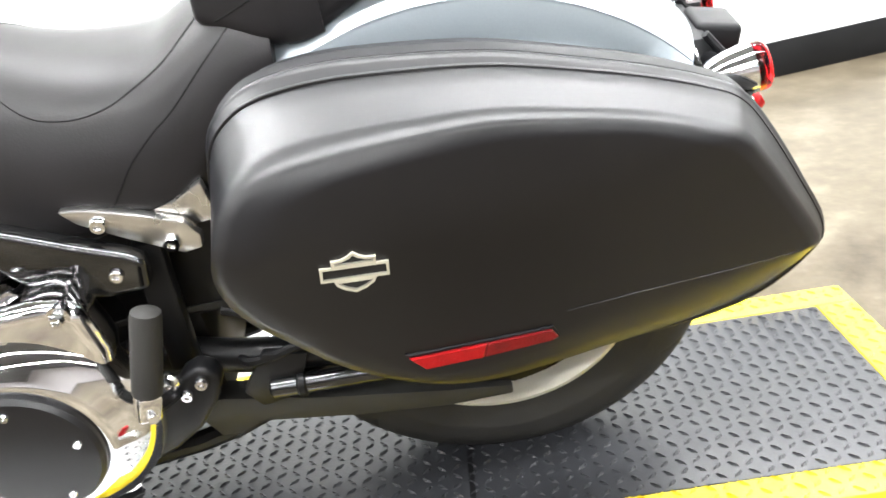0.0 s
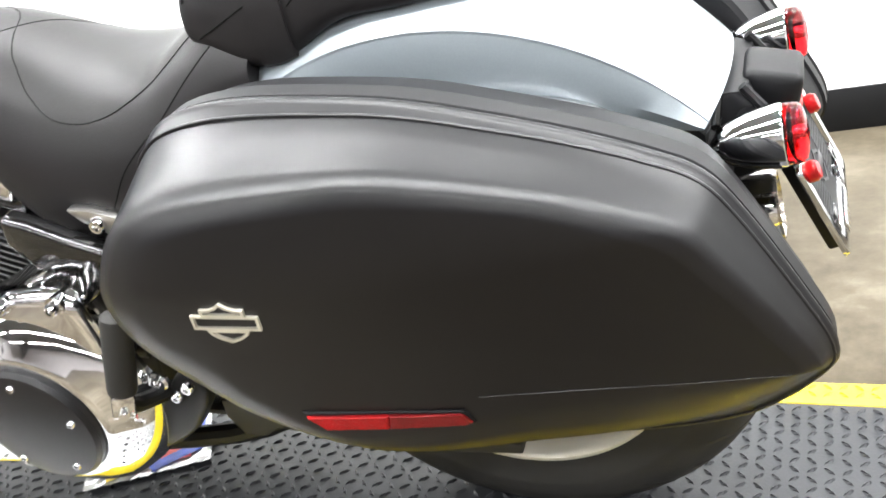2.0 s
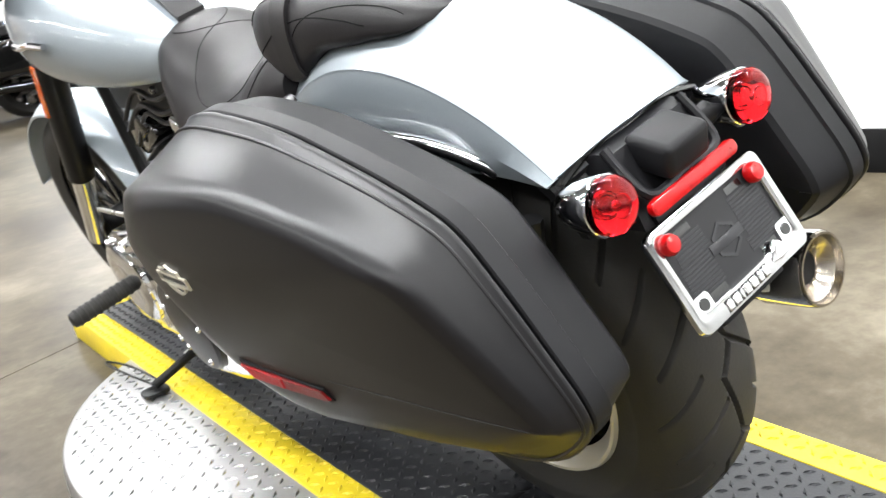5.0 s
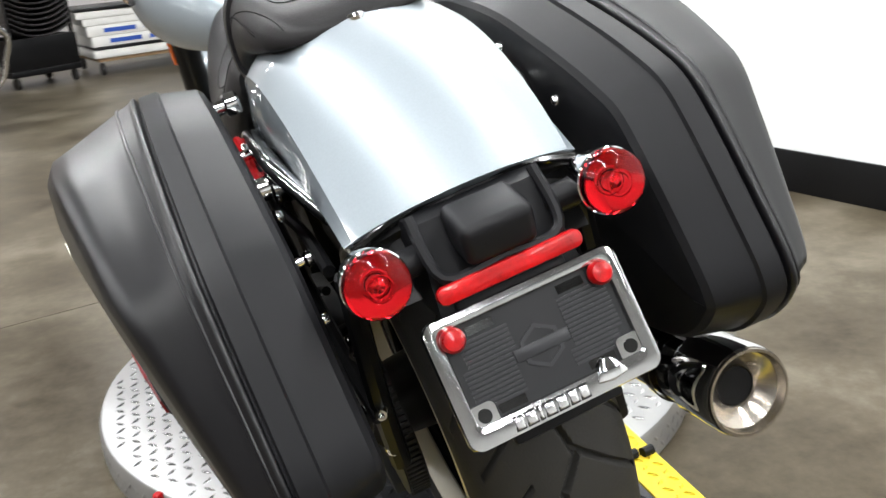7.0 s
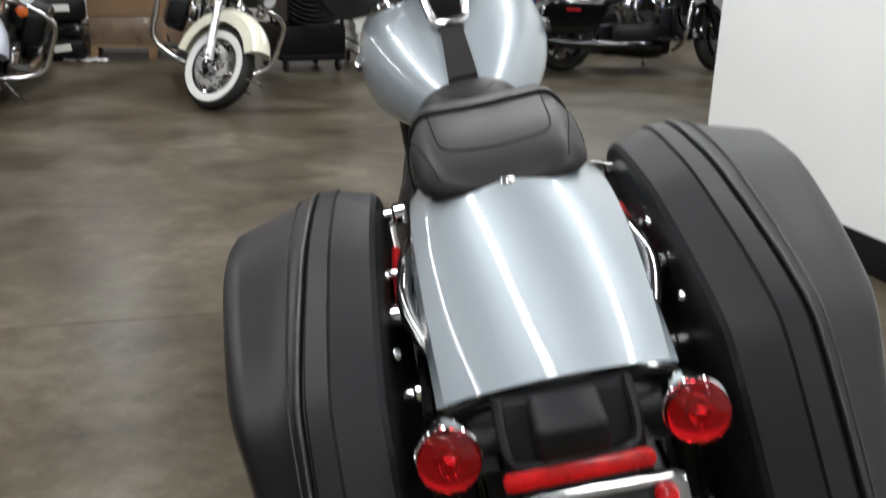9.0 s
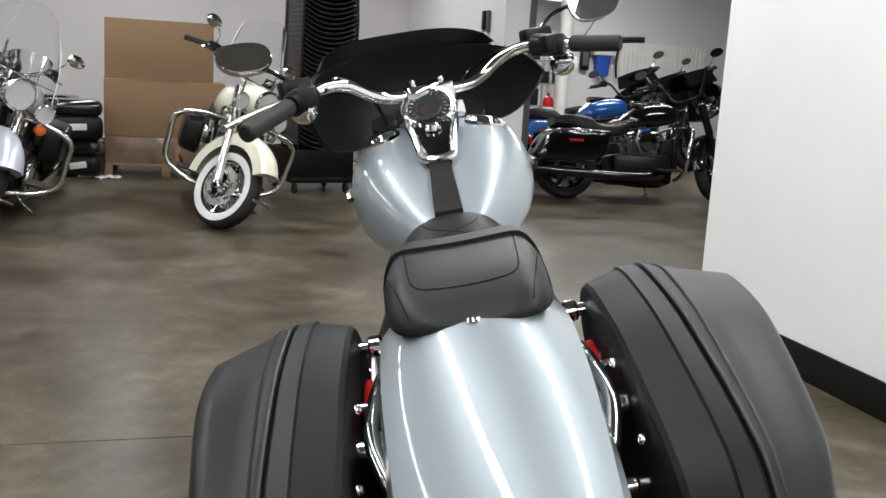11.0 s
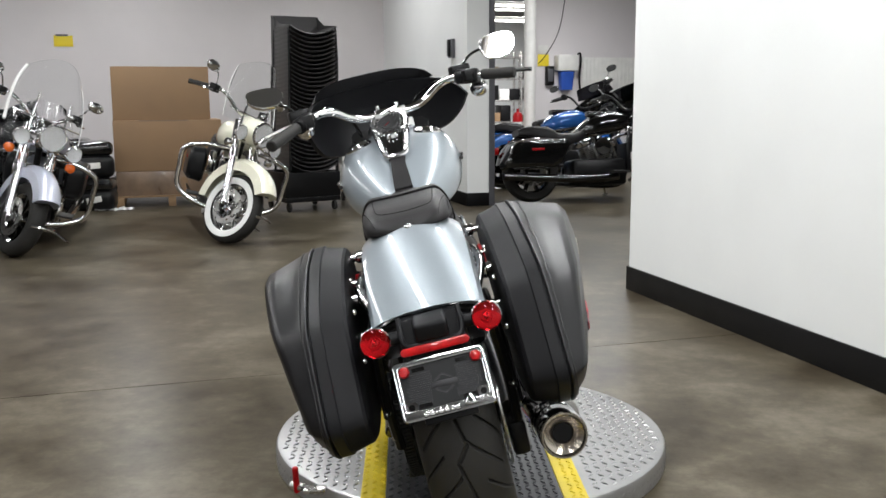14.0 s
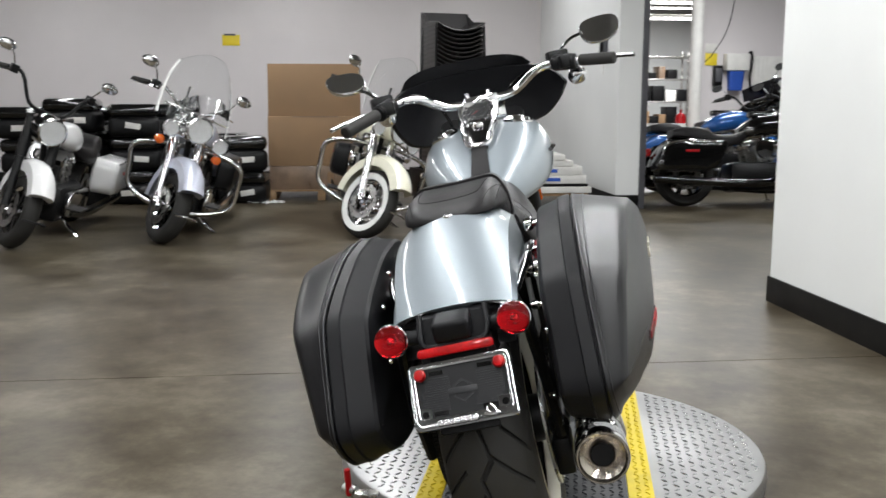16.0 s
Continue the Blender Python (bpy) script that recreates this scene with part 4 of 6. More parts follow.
for s in (-1, 1):
    m = Matrix.Translation((s * 0.1145, -0.394, 0.6235)) @ Matrix.Rotation(radians(-6), 4, "X")
    sig = bp("turn_signal", move(lathe([(0.005, 0.066), (0.014, 0.059), (0.021, 0.047), (0.0265, 0.03), (0.0295, 0.013), (0.031, 0.002), (0.031, -0.002), (0.029, -0.004)], 32, "y"), m), M_CHROME, "chrome bullet turn signal")
    part("lens", move(lathe([(0.0298, -0.003), (0.0298, -0.012), (0.0285, -0.0165), (0.0245, -0.0203), (0.018, -0.0222), (0.0125, -0.0232), (0.0115, -0.0222), (0.0095, -0.0222), (0.008, -0.0238), (0.001, -0.0242)], 32, "y"), m), M_REDG, sig, "clear red lens")
    part("lamp_reflector", move(lathe([(0.0275, -0.011), (0.02, -0.0065), (0.01, -0.0045), (0.006, -0.0045), (0.0055, -0.012), (0.002, -0.0145)], 24, "y"), m), M_CHROME, sig)
    part("under_shell", move(lathe([(0.006, 0.0655), (0.015, 0.058), (0.0218, 0.047), (0.0273, 0.03), (0.0303, 0.013), (0.0315, 0.004)], 16, "y"), m @ Matrix.Translation((0, 0, -0.0045)) @ Matrix.Diagonal((0.93, 1, 0.9, 1))), M_BLACK, sig)
    part("stalk", tube([(s * 0.06, -0.36, 0.615), (s * 0.085, -0.365, 0.616), (s * 0.11, -0.37, 0.622)], 0.014, 12), M_BAG2, sig)

# licence plate and frame
PM = Matrix.Translation((0, -0.424, 0.518)) @ Matrix.Rotation(radians(-23.3), 4, "X")
plate = bp("number_plate", move(prism(rounded(-0.089, -0.05, 0.089, 0.05, 0.008), -0.002, 0.001, "y"), PM), M_PLATE, "black dealer plate with faint relief")
for k in range(15):
    z = -0.03 + k * 0.0042
    for x0, x1 in ((-0.075, -0.028), (0.028, 0.075)):
        sh = 0.006 if k > 8 and x0 < 0 else -0.006 if k < 4 and x0 > 0 else 0
        part("relief_bar", move(rbox((x0 + sh, -0.0028, z), (x1 + sh, -0.0018, z + 0.0022), 0), PM), M_PLATE2, plate)
part("relief_shield", move(lathe([(0.021, 0.0), (0.021, 0.0012), (0.017, 0.0012), (0.017, 0)], 6, "z", closed=True), PM @ Matrix.Translation((0, -0.002, 0)) @ Matrix.Rotation(math.pi / 2, 4, "X") @ Matrix.Rotation(math.pi / 2, 4, "Z")), M_PLATE2, plate)
part("relief_band", move(rbox((-0.027, -0.0034, -0.006), (0.027, -0.0016, 0.006), 0.001), PM), M_PLATE2, plate)
o = rounded(-0.0965, -0.0625, 0.0965, 0.0585, 0.012)
i_ = rounded(-0.081, -0.041, 0.081, 0.046, 0.006)
pf = bp("plate_frame", loft([[PM @ Vector((a, y, b)) for a, b in q] for q, y in ((i_, -0.0005), (o, -0.0005), (o, -0.003), ([(a * 0.985, b * 0.977) for a, b in o], -0.0062), ([((a + c) / 2, (b + d) / 2) for (a, b), (c, d) in zip(o, i_)], -0.0076), ([(a * 1.02, b * 1.025) for a, b in i_], -0.006), (i_, -0.003), (i_, -0.0005))], cap=False), M_PFRAME, "chrome licence plate frame")
x = -0.052
for k, w in enumerate((0.008, 0.009, 0.003, 0.009, 0.009, 0.007, 0.008)):
    part("raised_bar", move(rbox((x, -0.0092, -0.0575), (x + w, -0.0055, -0.0465), 0.0012, 2), PM), M_TRIM, pf, "plain raised bar in place of lettering")
    part("bar_recess", move(rbox((x - 0.0012, -0.0072, -0.0588), (x + w + 0.0012, -0.0052, -0.0452), 0.0006, 1), PM), M_PLATE, pf)
    x += w + 0.0032
part("frame_emblem", move(prism([(-0.016, -0.006), (-0.008, 0.009), (0, 0.014), (0.008, 0.009), (0.016, -0.006), (0.0, -0.009)], -0.009, -0.004, "y", 0.002), PM @ Matrix.Translation((0.046, 0, -0.046))), M_CHROME, pf, "plain chrome shield on the frame")
for s in (-1, 1):
    part("reflector_bolt", move(lathe([(0.011, 0.002), (0.0115, 0.009), (0.009, 0.0135), (0.004, 0.0145)], 20), PM @ Matrix.Translation((s * 0.073, -0.004, 0.037)) @ Matrix.Rotation(math.pi / 2, 4, "X")), M_RED, pf, "round red reflector bolt")
    part("frame_hole", move(lathe([(0.0065, -0.001), (0.0065, 0.0008)], 18), PM @ Matrix.Translation((s * 0.073, -0.0055, -0.034)) @ Matrix.Rotation(math.pi / 2, 4, "X")), M_BLACK, pf)
    part("frame_tab", move(prism(rounded(-0.012, -0.012, 0.012, 0.011, 0.006), -0.0053, -0.001, "y"), PM @ Matrix.Translation((s * 0.073, 0, -0.034))), M_CHROME, pf)
    part("shadow_slot", move(rbox((-0.013, -0.0025, -0.004), (0.013, -0.0012, 0.004), 0), PM @ Matrix.Translation((s * 0.045, 0, 0.038))), M_BLACK, plate)
    part("shadow_slot", move(rbox((-0.013, -0.0025, -0.004), (0.013, -0.0012, 0.004), 0), PM @ Matrix.Translation((s * 0.045, 0, -0.035))), M_BLACK, plate)

# exhaust on the right
muffler = bp("muffler", tube([(0.212, -0.325, 0.325), (0.205, -0.13, 0.305), (0.19, 0.2, 0.285), (0.175, 0.5, 0.27)], 0.046, 28), M_BLACK, "gloss black muffler")
em = Matrix.Translation((0.213, -0.35, 0.328)) @ Matrix.Rotation(radians(-6), 4, "X") @ Matrix.Rotation(radians(2), 4, "Z")
part("muffler_tip", move(lathe([(0.047, 0.05), (0.0495, 0.045), (0.0495, -0.02), (0.048, -0.026), (0.045, -0.026), (0.042, -0.016), (0.024, -0.004), (0.0215, 0.002), (0.021, 0.04), (0.004, 0.045)], 40, "y"), em), M_TIP, muffler, "heat-stained steel muffler tip")
part("tip_sleeve", move(lathe([(0.048, 0.055), (0.0505, 0.05), (0.0505, -0.018), (0.0495, -0.022), (0.0485, -0.018)], 40, "y", closed=True), em), M_CHROME, muffler, "chrome tip sleeve")
part("muffler_bore", move(lathe([(0.0212, 0.0), (0.0205, 0.002), (0.0205, 0.038), (0.002, 0.038)], 24, "y"), em), M_BASE, muffler)
part("heat_shield", tube([(0.228, -0.29, 0.344), (0.221, -0.13, 0.328), (0.205, 0.2, 0.308), (0.19, 0.5, 0.293)], 0.036, 20), M_CHROME, muffler, "chrome heat shield")
part("clamp", lathe([(0.049, -0.008), (0.051, -0.008), (0.051, 0.008), (0.049, 0.008)], 32, "y", (0.2095, -0.25, 0.318), True), M_BLACK, muffler)
bp("exhaust_pipe", tube([(0.175, 0.5, 0.27), (0.17, 0.7, 0.25), (0.15, 0.85, 0.28), (0.12, 0.95, 0.4), (0.1, 0.93, 0.5)], 0.026, 14), M_CHROME)
bp("exhaust_hanger", prism([(-0.1, 0.33), (-0.02, 0.33), (0.02, 0.45), (-0.02, 0.47)], 0.155, 0.165, "x", 0.003), M_SATIN)

# engine and primary case
prim = [(0.415, 0.40), (0.408, 0.458), (0.42, 0.518), (0.452, 0.538), (0.53, 0.534), (0.64, 0.485), (0.8, 0.475), (0.95, 0.455), (1.04, 0.40), (1.07, 0.32), (1.03, 0.23), (0.94, 0.20), (0.75, 0.21), (0.6, 0.225), (0.50, 0.24), (0.44, 0.30)]
primary = bp("primary_cover", prism(prim, -0.13, -0.232, "x", 0.024, 5), M_CHROME, "polished chrome primary cover")
primary.matrix_basis = Matrix.Translation((-0.023, -0.002, 0.014))
part("derby_housing", lathe([(0.16, -0.2), (0.152, -0.226), (0.138, -0.242), (0.124, -0.252), (0.112, -0.26), (0.105, -0.265), (0.098, -0.266), (0.09, -0.262)], 56, "x", (0, 0.54, 0.352)), M_CHROME, primary)
derby = part("derby_cover", lathe([(0.094, -0.258), (0.095, -0.272), (0.09, -0.278), (0.075, -0.281), (0.03, -0.283), (0.002, -0.2835)], 56, "x", (0, 0.54, 0.352)), M_BAG, primary, "black round derby cover")
for k in range(5):
    a = radians(96 + 72 * k)
    part("cover_screw", bolt((-0.279, 0.54 + 0.074 * math.cos(a), 0.352 + 0.074 * math.sin(a)), (-1, 0, 0), 0.006, 0.006), M_CHROME, primary)
part("front_boss", lathe([(0.1, -0.2), (0.097, -0.236), (0.085, -0.244), (0.06, -0.246), (0.05, -0.241), (0.002, -0.241)], 40, "x", (0, 0.955, 0.33)), M_CHROME, primary)
part("case_step", prism([(0.66, 0.43), (0.86, 0.425), (0.86, 0.40), (0.66, 0.395)], -0.228, -0.24, "x", 0.005), M_BLACK, primary)
for y, z in ((0.445, 0.518), (0.525, 0.52), (0.60, 0.488), (0.72, 0.465), (0.84, 0.45), (0.95, 0.435), (0.5, 0.26), (0.65, 0.24), (0.8, 0.23)):
    part("case_bolt", bolt((-0.231, y, z), (-1, 0, 0), 0.009, 0.012), M_CHROME, primary)
    part("case_boss", cyl((-0.18, y, z), (-0.231, y, z), 0.0135, 14), M_CHROME, primary)
engine = bp("crankcase", join(rbox((-0.125, 0.58, 0.17), (0.13, 0.99, 0.45), 0.03), cyl((-0.12, 0.5, 0.33), (0.13, 0.5, 0.33), 0.13, 24)), M_SATIN, "black crankcase of a v-twin engine")
for sgn in (-1, 1):
    base = Vector((0, 0.775 + sgn * 0.045, 0.40))
    d = Vector((0, sgn * 0.36, 0.933))
    M = Matrix.Translation(base) @ Matrix.Rotation(-sgn * math.atan2(0.36, 0.933), 4, "X")
    part("cylinder", move(rbox((-0.062, -0.062, -0.02), (0.062, 0.062, 0.24), 0.02), M), M_SATIN, engine)
    for k in range(15):
        w = 0.082 if k < 10 else 0.092
        z = 0.02 + k * 0.0123
        part("cooling_fin", move(prism(rounded(-w - 0.012, -w + 0.004, w + 0.012, w - 0.004, 0.025, 4), z, z + 0.0042, "z"), M), M_SATIN, engine)
        part("fin_edge", move(tube([(-w - 0.0125, -w + 0.03, z + 0.002), (-w - 0.0125, w - 0.03, z + 0.002)], 0.0013, 6), M), M_FIN, engine)
    part("rocker_cover", move(rbox((-0.1, -0.07, 0.203), (0.1, 0.07, 0.247), 0.012), M), M_BLACK, engine)
    part("rocker_top", move(rbox((-0.108, -0.062, 0.224), (0.108, 0.062, 0.274), 0.012, 3), M), M_CHROME if sgn < 0 else M_BLACK, engine, "chrome rocker cover" if sgn < 0 else "black rocker cover")
air = bp("air_cleaner", lathe([(0.05, 0.1), (0.082, 0.118), (0.09, 0.13), (0.09, 0.152), (0.084, 0.16), (0.06, 0.164)], 40, "x", (0, 0.80, 0.59)), M_BLACK, "round black air cleaner")
part("air_cleaner_ring", lathe([(0.088, 0.15), (0.093, 0.153), (0.093, 0.158), (0.086, 0.163), (0.08, 0.162)], 40, "x", (0, 0.80, 0.59)), M_CHROME, air, "chrome air cleaner trim")
bp("shift_rod", tube([(-0.19, 0.5, 0.50), (-0.2, 0.7, 0.495), (-0.2, 1.15, 0.47)], 0.005, 8), M_STEEL)
coil = bp("coil_cover", rbox((-0.075, 0.62, 0.655), (0.075, 1.06, 0.76), 0.02, 3), M_SATIN, "black cover under the tank")
for y, z in ((0.68, 0.7), (0.76, 0.715), (0.84, 0.7)):
    part("cover_screw", bolt((-0.075, y, z), (-1, 0, 0), 0.009, 0.012), M_CHROME, coil)
for z0, z1, r in ((0.69, 0.64, 0.006), (0.67, 0.6, 0.0045), (0.72, 0.66, 0.005)):
    bp("wire_loom", tube([(-0.085, 0.64, z0), (-0.1, 0.72, z0 - 0.015), (-0.098, 0.82, z0), (-0.11, 0.92, z1)], r, 8), M_SATIN)
bp("gearbox", rbox((-0.12, 0.33, 0.23), (0.12, 0.6, 0.5), 0.03), M_SATIN)
bp("oil_tank", rbox((-0.13, 0.2, 0.40), (0.13, 0.45, 0.66), 0.03), M_SATIN)
bp("frame_rail", tube([(-0.13, 0.1, 0.63), (-0.125, 0.3, 0.63), (-0.08, 0.45, 0.67), (-0.045, 0.75, 0.73), (-0.04, 1.05, 0.80)], 0.016, 10), M_SATIN)
bp("frame_rail", tube([(0.13, 0.1, 0.63), (0.125, 0.3, 0.63), (0.08, 0.45, 0.67), (0.045, 0.75, 0.73), (0.04, 1.05, 0.80)], 0.016, 10), M_SATIN)
bp("lower_rail", tube([(-0.1, 0.15, 0.30), (-0.12, 0.4, 0.18), (-0.12, 0.9, 0.16), (-0.08, 1.1, 0.35), (-0.04, 1.18, 0.8)], 0.017, 10), M_SATIN)
bp("lower_rail", tube([(0.1, 0.15, 0.30), (0.12, 0.4, 0.18), (0.12, 0.9, 0.16), (0.08, 1.1, 0.35), (0.04, 1.18, 0.8)], 0.017, 10), M_SATIN)
bp("battery_box", rbox((-0.11, 0.1, 0.45), (0.11, 0.22, 0.68), 0.02), M_SATIN)
cover = bp("side_cover", prism([(0.348, 0.516), (0.342, 0.556), (0.362, 0.57), (0.42, 0.594), (0.476, 0.62), (0.512, 0.634), (0.524, 0.592), (0.498, 0.558), (0.462, 0.526), (0.4, 0.513)], -0.178, -0.208, "x", 0.009, 4), M_BLACK, "gloss black side cover")
part("cover_bolt", bolt((-0.207, 0.379, 0.546), (-1, 0, 0), 0.009, 0.008), M_CHROME, cover)
rail = bp("side_rail", prism([(0.428, 0.625), (0.395, 0.622), (0.335, 0.603), (0.29, 0.585), (0.277, 0.565), (0.28, 0.547), (0.302, 0.543), (0.36, 0.574), (0.412, 0.606)], -0.166, -0.182, "x", 0.003), M_STEEL, "brushed steel frame plate")
for y, z in ((0.386, 0.603), (0.312, 0.562)):
    part("rail_bolt", bolt((-0.182, y, z), (-1, 0, 0), 0.011, 0.009), M_CHROME, rail)
bp("frame_gusset", prism([(0.35, 0.594), (0.30, 0.606), (0.262, 0.626), (0.255, 0.572), (0.29, 0.57)], -0.15, -0.165, "x", 0.004), M_STEEL)
bp("support_strut", prism([(0.33, 0.56), (0.37, 0.56), (0.38, 0.36), (0.34, 0.36)], -0.15, -0.175, "x", 0.006), M_SATIN)
peg = bp("passenger_peg", lathe([(0.012, 0.0), (0.0175, 0.004), (0.0185, 0.012), (0.0185, 0.118), (0.017, 0.126), (0.010, 0.129)], 24), M_TYRE, "folded black rubber passenger peg")
peg.matrix_basis = Matrix.Translation((-0.2925, 0.3665, 0.4285)) @ Vector((0.025, -0.039, 0.137)).to_track_quat("Z", "Y").to_matrix().to_4x4() @ Matrix.Diagonal((1, 1, 0.88, 1))
part("peg_mount", join(rbox((-0.013, -0.014, -0.035), (0.013, 0.014, 0.003), 0.004), cyl((-0.02, 0, -0.025), (0.02, 0, -0.025), 0.007, 12)), M_CHROME, peg)
bp("peg_bracket", prism([(0.3, 0.378), (0.306, 0.398), (0.325, 0.407), (0.346, 0.396), (0.4, 0.335), (0.448, 0.28), (0.452, 0.262), (0.436, 0.255), (0.385, 0.279), (0.345, 0.308), (0.312, 0.35)], -0.2, -0.235, "x", 0.008, 3), M_SATIN, "black passenger peg bracket")
bp("peg_arm", tube([(-0.22, 0.36, 0.37), (-0.27, 0.375, 0.39), (-0.29, 0.375, 0.41)], 0.012, 10), M_SATIN)
for y, z, r in ((0.322, 0.388, 0.009), (0.345, 0.372, 0.008), (0.362, 0.398, 0.015), (0.366, 0.376, 0.009), (0.42, 0.29, 0.006)):
    bp("bracket_bolt", bolt((-0.236, y, z), (-1, 0, 0), r, 0.009), M_CHROME)
adjuster = bp("shock_adjuster", cyl((-0.172, 0.262, 0.302), (-0.168, 0.0, 0.3), 0.0145, 20, bevel=0.003), M_BLACK, "gloss black shock adjuster")
part("adjuster_collar", cyl((-0.1715, 0.226, 0.3016), (-0.171, 0.212, 0.3014), 0.0175, 20, bevel=0.003), M_SATIN, adjuster)
bp("axle_hose", tube([(-0.13, 0.3, 0.35), (-0.16, 0.285, 0.345), (-0.165, 0.25, 0.35), (-0.16, 0.2, 0.36), (-0.15, 0.1, 0.37)], 0.007, 8), M_SATIN)
bp("rear_caliper", rbox((0.11, -0.2, 0.24), (0.15, -0.11, 0.32), 0.01), M_SATIN)
bp("brake_disc", lathe([(0.14, 0.102), (0.146, 0.102), (0.146, 0.107), (0.14, 0.107), (0.09, 0.107), (0.09, 0.102)], 48, "x", AXLE, True), M_STEEL)
bp("lower_bracket", prism([(0.20, 0.35), (0.26, 0.36), (0.30, 0.30), (0.28, 0.27), (0.23, 0.28)], -0.155, -0.17, "x", 0.003), M_SATIN)
bp("rear_cable", tube([(-0.13, -0.05, 0.5), (-0.15, 0.08, 0.46), (-0.15, 0.2, 0.4), (-0.14, 0.3, 0.42)], 0.006, 8), M_SATIN)
bp("wire_loom", tube([(-0.135, -0.26, 0.6), (-0.135, -0.15, 0.61), (-0.14, 0.0, 0.6), (-0.14, 0.12, 0.62)], 0.007, 8), M_SATIN)
for s in (-1, 1):
    for y, z in ((-0.24, 0.5), (-0.25, 0.43), (-0.21, 0.36), (-0.1, 0.45)):
        bp("mount_bolt", bolt((s * 0.138, y, z), (s * 0.3, -1, 0), 0.008, 0.012), M_CHROME)
    bp("rear_strut", tube([(s * 0.125, -0.29, 0.6), (s * 0.135, -0.25, 0.45), (s * 0.135, -0.2, 0.33)], 0.012, 8), M_SATIN)
stand = bp("side_stand", tube([(-0.11, 0.925, 0.17), (-0.17, 0.943, 0.145), (-0.25, 0.956, 0.127), (-0.33, 0.966, 0.112)], 0.0105, 10), M_SATIN, "black side stand")
part("stand_foot", move(prism(rounded(-0.03, -0.026, 0.03, 0.026, 0.018), -0.004, 0.006, "z", 0.002), Matrix.Translation((-0.335, 0.968, 0.0975)) @ Matrix.Rotation(radians(13.5), 4, "Y")), M_SATIN, stand)
part("stand_spring", tube([(-0.13 - 0.011 * k, 0.94 + 0.0015 * k + 0.006 * (k % 2), 0.175 - 0.004 * k + 0.006 * ((k // 2) % 2)) for k in range(11)], 0.003, 6, 3), M_STEEL, stand)
part("stand_tab", tube([(-0.33, 0.975, 0.112), (-0.347, 1.08, 0.118), (-0.36, 1.19, 0.124), (-0.35, 1.2, 0.122), (-0.325, 1.12, 0.113), (-0.312, 0.99, 0.105)], 0.003, 8), M_SATIN, stand, "black wire tang of the stand")
rider_peg = bp("rider_peg", lathe([(0.011, -0.25), (0.0175, -0.262), (0.0175, -0.4), (0.016, -0.408), (0.008, -0.411)], 24, "x", (0, 0.92, 0.357)), M_TYRE, "black ribbed rider foot peg")
for k in range(9):
    x = -0.275 - 0.0145 * k
    part("peg_rib", lathe([(0.0172, x), (0.0195, x - 0.002), (0.0195, x - 0.006), (0.0172, x - 0.008)], 20, "x", (0, 0.92, 0.357)), M_TYRE, rider_peg)
part("peg_mount", cyl((-0.15, 0.92, 0.34), (-0.256, 0.92, 0.357), 0.012, 14), M_STEEL, rider_peg)

# front end, turned to the left
ST = Matrix.Translation((0, 1.04, 0)) @ Matrix.Rotation(radians(20), 4, "Z")


def sp(name, bm, material, label="", parent=None, angle=35):
    return part(name, move(bm, ST), material, parent or bike, label, angle)


